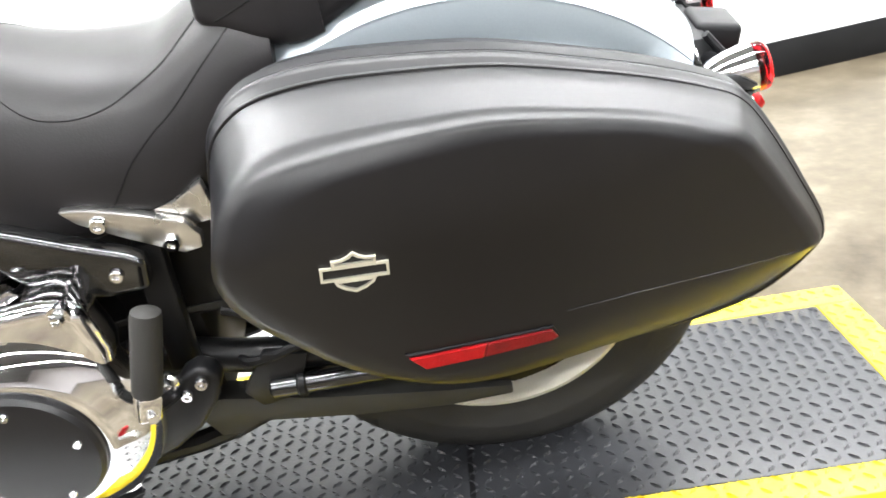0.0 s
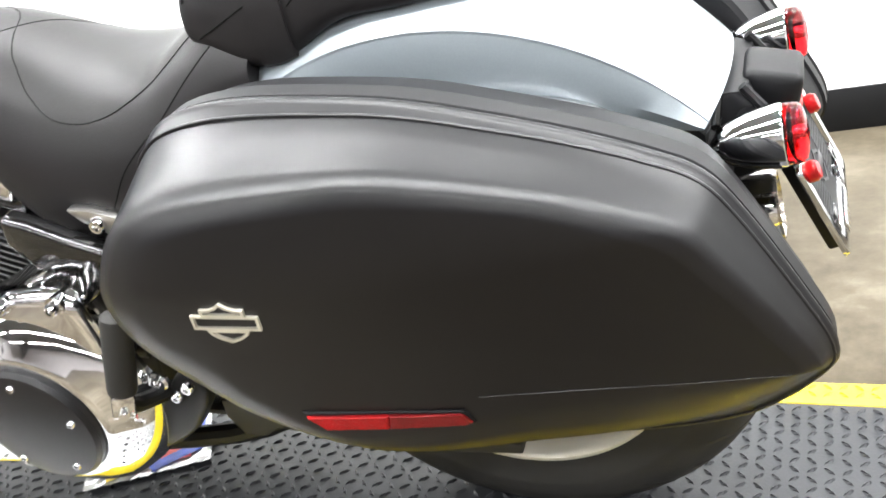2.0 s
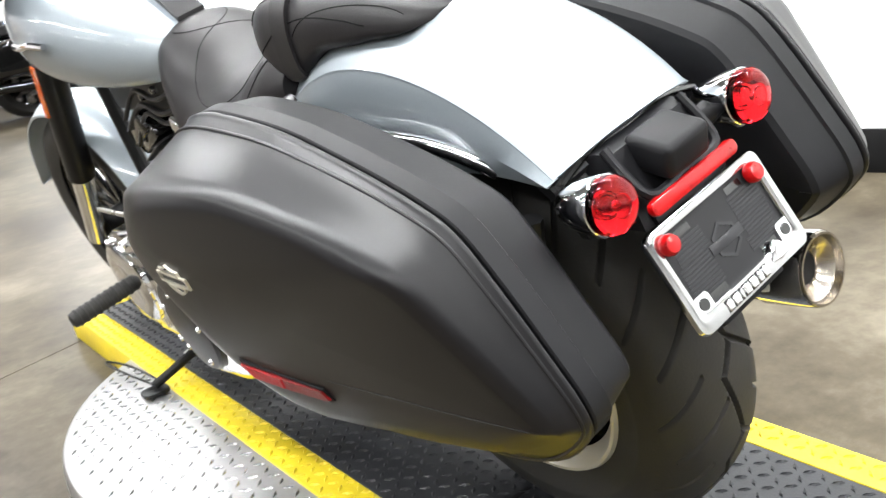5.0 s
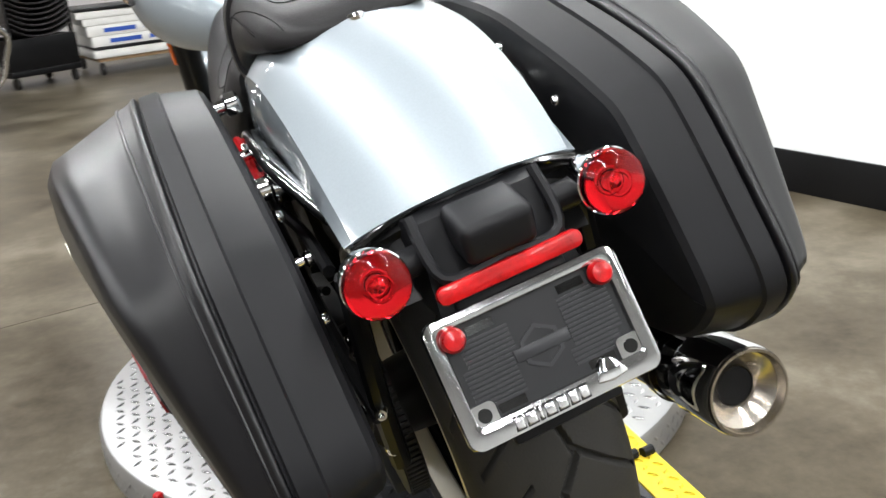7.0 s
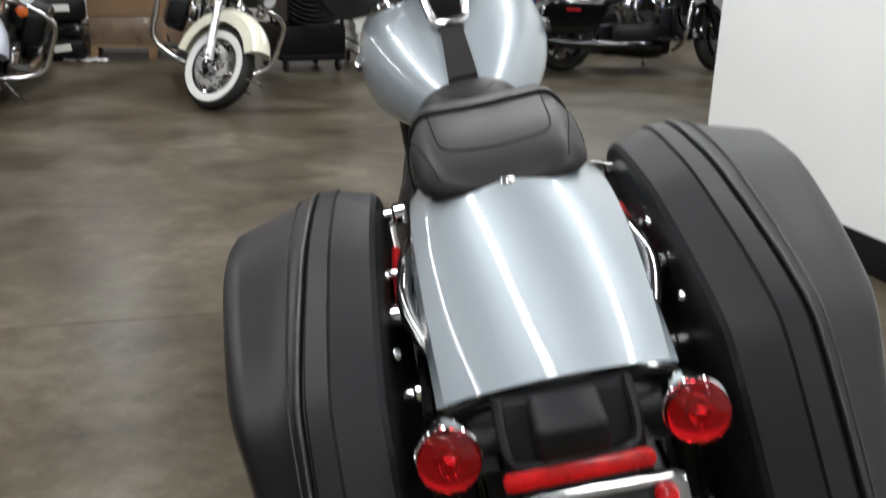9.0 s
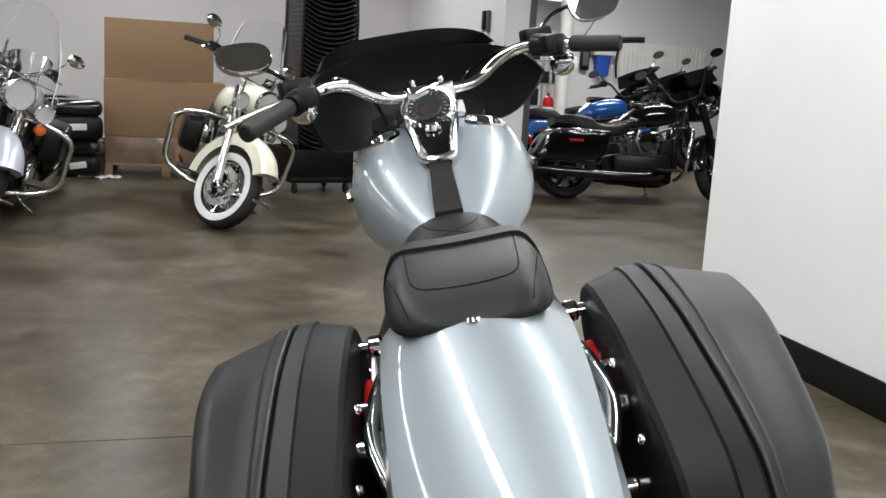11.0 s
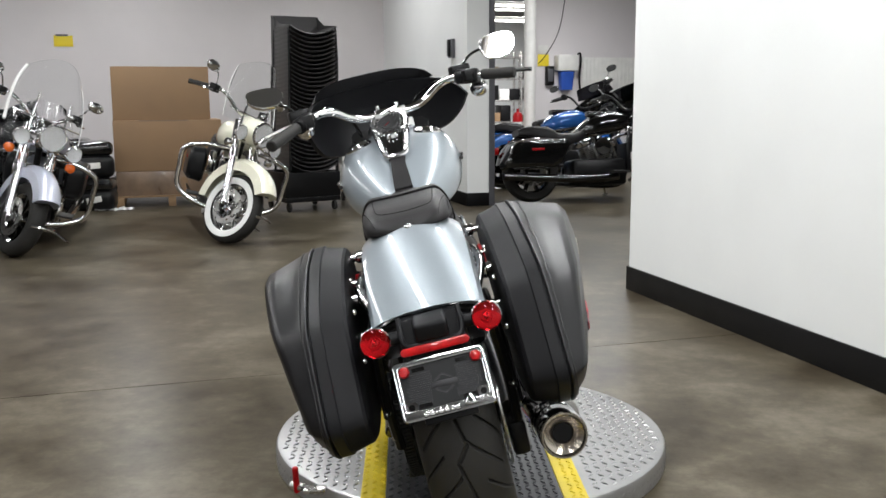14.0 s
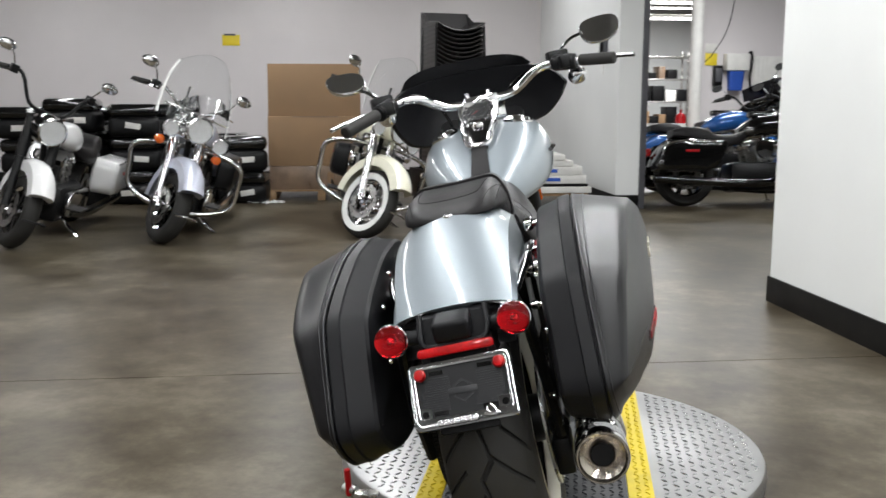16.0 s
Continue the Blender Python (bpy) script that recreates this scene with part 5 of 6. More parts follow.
BAR = [(0, -0.02, 1.055), (0.09, -0.022, 1.055), (0.14, -0.03, 1.072), (0.19, -0.045, 1.105), (0.235, -0.07, 1.118), (0.29, -0.12, 1.112), (0.39, -0.22, 1.088)]
LBAR = [(-0.46, -0.243, 1.047), (-0.335, -0.125, 1.085), (-0.26, -0.075, 1.104), (-0.2, -0.045, 1.1), (-0.145, -0.03, 1.072), (-0.09, -0.022, 1.055)]
hb = sp("handlebar", tube(LBAR + BAR, 0.0135, 14), M_CHROME, "chrome handlebar")
for s in (-1, 1):
    a, b = (Vector((0.315, -0.145, 1.106)), Vector((0.398, -0.228, 1.086))) if s > 0 else (Vector((-0.355, -0.145, 1.079)), Vector((-0.475, -0.257, 1.043)))
    sp("grip", cyl(a, b, 0.0185, 20, bevel=0.004), M_TYRE, "black ribbed grip", hb)
    c = Vector((0.275, -0.107, 1.113)) if s > 0 else Vector((-0.318, -0.112, 1.09))
    sp("switch_housing", join(cyl(c - (b - a).normalized() * 0.038, c + (b - a).normalized() * 0.045, 0.026, 16, bevel=0.006), rbox((c.x - 0.022, c.y - 0.04, c.z - 0.02), (c.x + 0.022, c.y + 0.01, c.z + 0.022), 0.006)), M_SATIN, "black switch housing", hb)
    sp("master_cylinder", rbox((c.x - 0.035, c.y + 0.025, c.z + 0.002), (c.x + 0.035, c.y + 0.07, c.z + 0.045), 0.008), M_SATIN, "", hb)
    sp("lever_blade", tube([c + Vector((s * 0.01, 0.05, 0)), c + Vector((s * 0.07, 0.0, -0.005)), c + Vector((s * 0.15, -0.075, -0.02)), c + Vector((s * 0.19, -0.115, -0.03))], 0.007, 8), M_BLACK if s > 0 else M_STEEL, "", hb)
    sp("mirror_stem", tube([c + Vector((0, 0.04, 0.03)), c + Vector((s * 0.05, 0.035, 0.07)), c + Vector((s * 0.12, 0.02, 0.085))], 0.005, 8), M_BLACK, "", hb)
    # the mirrors are set towards a rider's eye
    mp = Vector((s * 0.42, -0.10, 1.192))
    aim = (BIKE @ ST).inverted() @ Vector((0.452, -0.748, 1.865) if s > 0 else (-0.3, -1.2, 2.6)) - mp
    mm = Matrix.Translation(mp) @ aim.to_track_quat("-Y", "Z").to_matrix().to_4x4()
    grow = 1.0 if s > 0 else 0.88
    ov = [(0.066 * grow * math.copysign(abs(math.cos(2 * math.pi * k / 40)) ** 0.7, math.cos(2 * math.pi * k / 40)) * (1 + 0.12 * math.sin(2 * math.pi * k / 40)), 0.044 * grow * math.copysign(abs(math.sin(2 * math.pi * k / 40)) ** 0.8, math.sin(2 * math.pi * k / 40)) + 0.006 * math.cos(2 * math.pi * k / 40) * s) for k in range(40)]
    mir = sp("mirror_housing", move(loft([[Vector((a1 * f, y, b1 * f)) for a1, b1 in ov] for f, y in ((0.2, 0.03), (0.7, 0.026), (0.95, 0.012), (1.0, 0.0), (0.97, -0.004))]), mm), M_CHROME, "chrome oval mirror", hb)
    sp("mirror_glass", move(loft([[Vector((a1 * f, y, b1 * f)) for a1, b1 in ov] for f, y in ((0.93, -0.003), (0.93, -0.0052))]), mm), M_MIRROR, "", hb)
    sp("front_signal", move(lathe([(0.004, 0.05), (0.02, 0.035), (0.029, 0.005), (0.029, -0.012), (0.02, -0.02), (0.003, -0.022)], 20, "y"), Matrix.Translation((s * 0.315, -0.10, 1.065)) @ Matrix.Rotation(math.pi, 4, "Z")), M_CHROME, "chrome bullet front signal")
sp("bar_clamp", join(rbox((-0.06, -0.04, 1.03), (0.06, 0.015, 1.075), 0.01), bolt((-0.035, -0.015, 1.075), (0, 0, 1), 0.008, 0.012), bolt((0.035, -0.015, 1.075), (0, 0, 1), 0.008, 0.012), rbox((-0.075, -0.05, 0.985), (0.075, 0.06, 1.03), 0.012)), M_CHROME, "chrome handlebar riser clamp", hb)
for s in (-1, 1):
    sp("control_cable", tube([(s * 0.26, -0.09, 1.10), (s * 0.2, 0.0, 1.12), (s * 0.12, 0.05, 1.07), (s * 0.07, 0.08, 0.95), (s * 0.05, 0.08, 0.8)], 0.005, 8), M_BLACK, "", hb)
rings = []
for i in range(49):
    u = math.sin(math.pi / 2 * (-1 + i / 24))
    x, y = 0.3 * u, 0.19 - 0.21 * abs(u) ** 2.4
    zt = 1.172 - 0.045 * abs(u) ** 2 - 0.015 * abs(u) ** 5
    zb = 0.915 + 0.055 * (1 - abs(u)) ** 1.5 + 0.085 * abs(u) ** 3
    zm = (zt + zb) / 2
    lobe = math.sqrt(max(0.0, 1 - max(0.0, (abs(u) - 0.78) / 0.22) ** 2))
    zt, zb = zm + (zt - zm) * max(lobe, 0.05), zm - (zm - zb) * max(lobe, 0.05)
    bul = 0.05 * (1 - abs(u) ** 3)
    o1 = [(x, y, zb), (x * 1.02, y + bul, zm - 0.03 * lobe), (x * 1.015, y + bul * 0.9, zm + 0.04 * lobe), (x, y + 0.0, zt)]
    i1 = [(x * 0.97, y - 0.012, zt - 0.004), (x * 0.985, y + bul * 0.9 - 0.012, zm + 0.04 * lobe), (x * 0.99, y + bul - 0.012, zm - 0.03 * lobe), (x * 0.97, y - 0.012, zb + 0.004)]
    rings.append([Vector(p) for p in o1 + i1])
fair = sp("fairing", loft(rings), M_BAG2, "black batwing fork fairing", angle=50)
rings = []
for i in range(25):
    u = -1 + i / 12
    x, y = 0.225 * u, 0.2 - 0.1 * abs(u) ** 2.2
    zt = 1.147 + 0.062 * max(0.0, 1 - abs(u) ** 3) ** 0.6
    rings.append([Vector(p) for p in ((x, y + 0.004, 1.145), (x, y - 0.03, zt), (x, y - 0.036, zt), (x, y - 0.002, 1.145))])
sp("windscreen", loft(rings), M_BAG2, "short dark smoked windscreen", fair, 50)
ST = Matrix.Translation((0, 1.04, 0)) @ Matrix.Rotation(radians(5), 4, "Z")
FA = (0, 0.515, 0.319)
fw = thing("front_wheel", Matrix.Identity(4), "", "")
fw.parent = bike
mesh_part("tyre", tyre(FA, 0.319, 0.132, 0.225, False, 120, ST), M_TYRE, fw, "black front tyre", 30)
part("rim", move(lathe([(0.232, -0.05), (0.236, -0.045), (0.21, -0.02), (0.205, 0), (0.21, 0.02), (0.236, 0.045), (0.232, 0.05), (0.2, 0.02), (0.195, 0), (0.2, -0.02)], 48, "x", FA, True), ST), M_BLACK, fw)
for k in range(9):
    part("spoke", move(prism([(-0.01, 0.03), (0.01, 0.03), (0.014, 0.2), (-0.014, 0.2)], -0.012, 0.012, "x", 0.003), ST @ Matrix.Translation(FA) @ Matrix.Rotation(2 * math.pi * k / 9, 4, "X")), M_BLACK, fw)
part("hub", move(cyl((-0.08, FA[1], FA[2]), (0.08, FA[1], FA[2]), 0.035, 20), ST), M_SATIN, fw)
rings = []
for i in range(25):
    a = radians(-70 + i * 140 / 24)
    r = 0.335
    rings.append([Vector((0.078 * t, 0.515 + (r + 0.03 * (1 - t * t) + q) * math.sin(a), 0.319 + (r + 0.03 * (1 - t * t) + q) * math.cos(a))) for q, ts in ((0, (-1, -0.6, -0.2, 0.2, 0.6, 1)), (-0.006, (1, 0.6, 0.2, -0.2, -0.6, -1))) for t in ts])
sp("front_fender", loft(rings), M_PAINT, "silver front fender")
for s in (-1, 1):
    sp("fork_tube", cyl((s * 0.105, 0.05, 1.0), (s * 0.105, 0.38, 0.50), 0.034, 18), M_SATIN, "black fork cover")
    sp("fork_slider", cyl((s * 0.105, 0.36, 0.53), (s * 0.105, 0.53, 0.30), 0.027, 18), M_CHROME, "chrome fork slider")
    sp("fork_reflector", cyl((s * 0.139, 0.18, 0.80), (s * 0.139, 0.26, 0.68), 0.007, 8), M_ORANGE, "amber fork reflector")


# ---- things round the room ----
def lamp(p, nm, lab, r, at, steer):
    """A round lamp: chrome bowl, bright reflector with facets, bulb and clear lens."""
    x, y, z = at
    body = p(nm, lathe([(0.01, -r * 0.75), (r * 0.55, -r * 0.6), (r * 0.95, -0.01), (r * 1.06, 0.0), (r * 1.06, 0.018), (r * 0.97, 0.022), (r * 0.94, 0.012), (r * 0.75, -r * 0.2), (r * 0.35, -r * 0.38), (0.004, -r * 0.4)], 32, "y", at), M_CHROME, lab, steer)
    p("reflector", lathe([(r * 0.93, 0.01), (r * 0.9, 0.002), (r * 0.74, -r * 0.18), (r * 0.72, -r * 0.14), (r * 0.5, -r * 0.28), (r * 0.48, -r * 0.24), (r * 0.2, -r * 0.33)], 10, "y", at), M_REFL, "", steer, body, 10)
    p("bulb", lathe([(r * 0.16, -r * 0.3), (r * 0.17, -r * 0.1), (r * 0.1, 0.0), (0.002, 0.004)], 12, "y", at), M_PLASTW, "", steer, body)
    lens = p("lens", lathe([(r * 0.98, 0.016), (r * 0.8, 0.03), (r * 0.45, 0.04), (0.003, 0.043)], 28, "y", at), M_GLASS, "clear lens", steer, body)
    lens.visible_shadow = False
    return body


def cruiser(m, label, paint, whitewall=False, shield=True, dark=False, fairing=False, bags=True, guards=True, bagpaint=None, group="parked motorcycles", turn=36):
    """A parked road bike, rear axle over the origin, nose along y, standing on the floor."""
    t = thing("motorcycle", m, label, "motorcycle", group)
    bright = M_SATIN if dark else M_CHROME
    AX, FAX = Vector((0, 0, 0.32)), Vector((0, 1.63, 0.285))
    S = Matrix.Translation((0, 1.38, 0.95)) @ Matrix.Rotation(radians(turn), 4, Vector((0, -0.22, 0.65)).normalized()) @ Matrix.Translation((0, -1.38, -0.95))

    def p(name, bm, material, lab="", steer=False, parent=None, angle=40):
        return part(name, move(bm, S) if steer else bm, material, parent or t, lab, angle)

    def tyre_of(at, R, W):
        return lathe([(R - 0.1, -W * 0.42), (R - 0.06, -W * 0.5), (R - 0.03, -W * 0.47), (R - 0.008, -W * 0.28), (R, 0), (R - 0.008, W * 0.28), (R - 0.03, W * 0.47), (R - 0.06, W * 0.5), (R - 0.1, W * 0.42)], 48, "x", at, True)

    for at, R, W, st, nm in ((AX, 0.32, 0.17, False, "rear_tyre"), (FAX, 0.285, 0.12, True, "front_tyre")):
        ty = p(nm, tyre_of(at, R, W), M_TYRE, "black road tyre", st)
        for s in (-1, 1):
            if whitewall:
                p("whitewall", lathe([(R - 0.092, s * W * 0.47), (R - 0.065, s * (W * 0.5 + 0.004)), (R - 0.04, s * (W * 0.49 + 0.003)), (R - 0.04, s * W * 0.45), (R - 0.092, s * W * 0.4)], 48, "x", at, True), M_WW, "white sidewall band", st, ty)
        p("rim", lathe([(R - 0.085, -W * 0.4), (R - 0.08, -W * 0.43), (R - 0.105, -W * 0.2), (R - 0.105, W * 0.2), (R - 0.08, W * 0.43), (R - 0.085, W * 0.4), (R - 0.12, W * 0.15), (R - 0.12, -W * 0.15)], 40, "x", at, True), M_CHROME, "", st, ty)
        p("hub", lathe([(0.02, -0.07), (0.045, -0.065), (0.04, 0), (0.045, 0.065), (0.02, 0.07)], 20, "x", at), M_CHROME, "", st, ty)
        for s in (-1, 1):
            p("brake_disc", lathe([(0.09, s * 0.075), (0.145, s * 0.075), (0.145, s * 0.08), (0.09, s * 0.08)], 32, "x", at, True), M_STEEL, "", st, ty)
        n = 18 if whitewall else 9
        for k in range(n):
            mm = Matrix.Translation(at) @ Matrix.Rotation(2 * math.pi * k / n, 4, "X")
            if whitewall:
                sp1 = cyl((0.03 * (1 if k % 2 else -1), 0.01, 0.04), (0, -0.03, R - 0.11), 0.004, 6)
            else:
                sp1 = prism([(-0.012, 0.035), (0.012, 0.035), (0.018, R - 0.105), (-0.018, R - 0.105)], -0.02, 0.02, "x")
            p("spoke", move(sp1, mm), M_CHROME if whitewall else M_BLACK, "", st, ty)
    rings = []
    for i in range(21):
        a = radians(-95 + i * 155 / 20)
        ring = []
        for q, ts in ((0, (-1, -0.9, -0.5, 0, 0.5, 0.9, 1)), (-0.008, (1, 0.9, 0.5, 0, -0.5, -0.9, -1))):
            for x in ts:
                r = 0.325 + (0.06 * (1 - abs(x) ** 3)) + q - (0.05 if abs(x) == 1 else 0)
                ring.append(Vector((0.088 * max(-1, min(1, x * 1.1)), 1.63 + r * math.sin(a), 0.315 + r * math.cos(a))))
        rings.append(ring)
    ff = p("front_fender", loft(rings), paint, "deep painted front fender", True)
    p("fender_tip", tube([(-0.085, 1.97, 0.30), (0, 2.0, 0.31), (0.085, 1.97, 0.30)], 0.009, 8), bright, "", True, ff)
    for s in (-1, 1):
        p("fork_leg", cyl((s * 0.11, 1.62, 0.30), (s * 0.11, 1.40, 0.95), 0.033, 16, 0.028), bright, "fork leg", True)
        p("fork_cover", cyl((s * 0.11, 1.50, 0.66), (s * 0.11, 1.395, 0.96), 0.04, 16), bright, "", True)
    if fairing:
        rings = []
        for i in range(25):
            u = -1 + i / 12
            x, y = 0.36 * u, 1.68 - 0.26 * abs(u) ** 2.2
            zt, zb = 1.24 - 0.2 * abs(u) ** 2.5, 0.86 + 0.1 * abs(u) ** 2
            rings.append([Vector(q) for q in ((x, y, zb), (x, y + 0.06 * (1 - abs(u)), (zb + zt) / 2), (x, y - 0.05, zt), (x * 0.95, y - 0.08, zt - 0.01), (x * 0.95, y + 0.04 * (1 - abs(u)), (zb + zt) / 2), (x * 0.95, y - 0.03, zb + 0.01))])
        p("fairing", loft(rings), M_BLACK, "batwing fork fairing", True)
        p("windscreen", loft([[Vector((0.26 * u, 1.60 - 0.07 * u * u, 1.2)), Vector((0.22 * u, 1.52 - 0.07 * u * u, 1.37 - 0.04 * u * u)), Vector((0.22 * u, 1.514 - 0.07 * u * u, 1.37 - 0.04 * u * u)), Vector((0.26 * u, 1.594 - 0.07 * u * u, 1.2))] for u in (-1, -0.5, 0, 0.5, 1)]), M_SMOKE, "low smoked windscreen", True)
        lamp(p, "headlamp", "round headlamp", 0.095, (0, 1.70, 1.0), True)
    else:
        p("nacelle", loft([[Vector((w * math.cos(k * math.pi / 10), y, 0.92 + h * math.sin(k * math.pi / 10))) for k in range(20)] for y, w, h in ((1.30, 0.06, 0.07), (1.38, 0.115, 0.11), (1.5, 0.125, 0.115), (1.575, 0.105, 0.1))]), M_BLACK if dark else paint if whitewall else M_CHROME, "headlamp nacelle", True)
        lamp(p, "headlamp", "round glass headlamp in a chrome ring", 0.1, (0, 1.585, 0.92), True)
    if shield:
        for s in (-1, 1):
            lamp(p, "spot_lamp", "chrome spot lamp", 0.06, (s * 0.21, 1.56, 0.86), True)
            p("amber_signal", lathe([(0.01, -0.04), (0.035, -0.02), (0.035, 0.01), (0.02, 0.022), (0.003, 0.024)], 20, "y", (s * 0.245, 1.53, 0.75)), M_CHROME if whitewall else M_ORANGE, "front turn signal", True)
        p("lamp_bar", tube([(-0.24, 1.53, 0.8), (-0.1, 1.5, 0.83), (0.1, 1.5, 0.83), (0.24, 1.53, 0.8)], 0.012, 8), M_CHROME, "", True)
        rings = []
        for i in range(21):
            u = -1 + i / 10
            col = []
            for q in (0, 0.004):
                seq = []
                for j in range(7):
                    f = j / 6
                    w = 0.30 * (1 - 0.25 * f ** 3)
                    seq.append(Vector((w * u, 1.50 - 0.16 * f - 0.1 * u * u - q, 0.93 + (0.56 - 0.13 * u * u) * f)))
                col += seq if q == 0 else seq[::-1]
            rings.append(col)
        sh = p("windshield", loft(rings), M_GLASS, "tall clear windshield", True)
        sh.visible_shadow = False
        for s in (-1, 1):
            # glare on the side edges, put in as white strips, wider on one side
            p("windshield_edge", tube([(s * (0.302 * (1 - 0.25 * f ** 3)), 1.398 - 0.16 * f, 0.93 + 0.43 * f) for f in (0, 0.2, 0.4, 0.6, 0.8, 1.0)], (0.012 if not whitewall else 0.004) if (s > 0) != whitewall else 0.003, 8), M_WW, "white strip painting the glare on the windshield edge", True, sh)
        p("windshield_edge", tube([(0.226 * u, 1.336 - 0.1 * u * u, 1.492 - 0.13 * u * u) for u in (-1, -0.6, -0.2, 0.2, 0.6, 1)], 0.0025, 6), M_GLASS, "", True, sh)
        p("windshield_brace", tube([(-0.27, 1.4, 1.02), (0, 1.495, 1.02), (0.27, 1.4, 1.02)], 0.008, 8), M_CHROME, "", True)
        for s in (-1, 1):
            p("windshield_post", tube([(s * 0.13, 1.44, 0.95), (s * 0.13, 1.40, 1.2)], 0.009, 8), M_CHROME, "", True)
    BARS = [(0, 1.32, 1.02), (0.1, 1.31, 1.03), (0.22, 1.27, 1.1), (0.3, 1.2, 1.12), (0.42, 1.02, 1.08)]
    if dark:
        BARS = [(0, 1.32, 1.02), (0.14, 1.31, 1.04), (0.24, 1.28, 1.2), (0.3, 1.22, 1.24), (0.42, 1.08, 1.2)]
    hb = p("handlebar", tube([(-x, y, z) for x, y, z in BARS[:0:-1]] + BARS, 0.014, 10), bright, "handlebar", True)
    for s in (-1, 1):
        e = Vector(BARS[-1])
        p("grip", cyl((s * 0.34, BARS[-2][1] - 0.05, e.z + 0.025), (s * e.x * 1.02, e.y, e.z), 0.02, 12), M_TYRE, "", True, hb)
        p("switch_housing", rbox((s * 0.31 - 0.03, BARS[-2][1] - 0.05, e.z + 0.0), (s * 0.31 + 0.03, BARS[-2][1] + 0.03, e.z + 0.065), 0.01), M_SATIN, "", True, hb)
        p("mirror_stem", tube([(s * 0.31, 1.2, e.z + 0.05), (s * 0.36, 1.22, e.z + 0.14), (s * 0.4, 1.2, e.z + 0.16)], 0.006, 6), M_CHROME, "", True, hb)
        p("mirror", move(lathe([(0.02, -0.02), (0.06, -0.012), (0.07, 0.0), (0.068, 0.006), (0.004, 0.007)], 24, "y"), Matrix.Translation((s * 0.42, 1.2, e.z + 0.18)) @ Matrix.Diagonal((1, 1, 0.62, 1)) @ Matrix.Rotation(math.pi, 4, "Z")), M_BLACK if fairing else M_CHROME, "oval mirror", True, hb)
        p("lever_blade", tube([(s * 0.3, 1.24, e.z + 0.02), (s * 0.38, 1.17, e.z), (s * 0.46, 1.06, e.z - 0.01)], 0.007, 6), M_CHROME, "", True, hb)
        if guards:
            gx = s * 0.44
            p("engine_guard", tube([(s * 0.07, 1.22, 0.74), (s * 0.25, 1.2, 0.73), (gx * 0.97, 1.16, 0.66), (gx, 1.12, 0.5), (gx * 0.95, 1.1, 0.33), (s * 0.28, 1.12, 0.24), (s * 0.1, 1.15, 0.2)], 0.02, 10), M_CHROME, "chrome engine guard loop")
        if bags:
            bx = 0.33 if bagpaint else 0.39
            bg = p("saddlebag", loft([[Vector((s * x, y + (0.5 * (z - 0.5) if fairing else 0), z)) for y, z in rounded(-0.38 + i1, 0.34 + i1, 0.3 - i1, 0.66 - i1, 0.09)] for x, i1 in ((0.17, 0.02), (0.19, 0.0), (bx - 0.03, 0.01), (bx - 0.005, 0.03), (bx, 0.06))]), bagpaint or paint, "hard saddlebag")
            p("bag_trim", tube([(s * (bx - 0.015), -0.36, 0.5), (s * (bx - 0.005), -0.3, 0.61), (s * (bx - 0.005), -0.1, 0.65), (s * (bx - 0.005), 0.2, 0.64)], 0.007, 8), M_CHROME, "", False, bg)
            p("bag_reflector", rbox((s * bx - 0.004, -0.12, 0.53), (s * bx + 0.004, 0.02, 0.555), 0.002), M_REDR, "", False, bg)
        p("exhaust", tube([(s * 0.2, 0.95, 0.24), (s * 0.26, 0.6, 0.22), (s * 0.28, 0.1, 0.24), (s * 0.29, -0.42, 0.27)], 0.042, 14), M_BLACK if dark or fairing else M_CHROME, "long exhaust pipe")
    rows = [(0.58, 0.05, 0.80, 0.72), (0.68, 0.13, 0.88, 0.71), (0.82, 0.175, 0.94, 0.72), (1.0, 0.185, 0.965, 0.74), (1.14, 0.15, 0.95, 0.78), (1.22, 0.06, 0.9, 0.83)]
    p("fuel_tank", tank_shell(rows), paint, "teardrop fuel tank")
    p("dash_console", rbox((-0.045, 0.7, 0.92), (0.045, 1.08, 0.985), 0.02), M_BLACK)
    p("seat", cushion([(0.66, 0.08, 0.79, 0.7), (0.5, 0.16, 0.74, 0.62), (0.3, 0.19, 0.74, 0.6), (0.2, 0.17, 0.8, 0.62), (0.0, 0.15, 0.82, 0.7), (-0.15, 0.1, 0.79, 0.72)]), M_LEATHER, "black two-up seat")
    rings = []
    for i in range(15):
        a = radians(-80 + i * 120 / 14)
        rings.append([Vector((0.115 * x, (0.35 + 0.05 * (1 - x * x) + q) * math.sin(a), 0.34 + (0.35 + 0.05 * (1 - x * x) + q) * math.cos(a))) for q, ts in ((0, (-1, -0.5, 0, 0.5, 1)), (-0.008, (1, 0.5, 0, -0.5, -1))) for x in ts])
    p("rear_fender", loft(rings), paint, "painted rear fender")
    p("tail_lamp", rbox((-0.06, -0.42, 0.52), (0.06, -0.37, 0.6), 0.012), M_RED)
    eng = p("engine", join(rbox((-0.16, 0.45, 0.15), (0.16, 1.1, 0.45), 0.05), rbox((-0.19, 0.5, 0.22), (-0.14, 0.98, 0.4), 0.03)), M_SATIN, "dark v-twin engine")
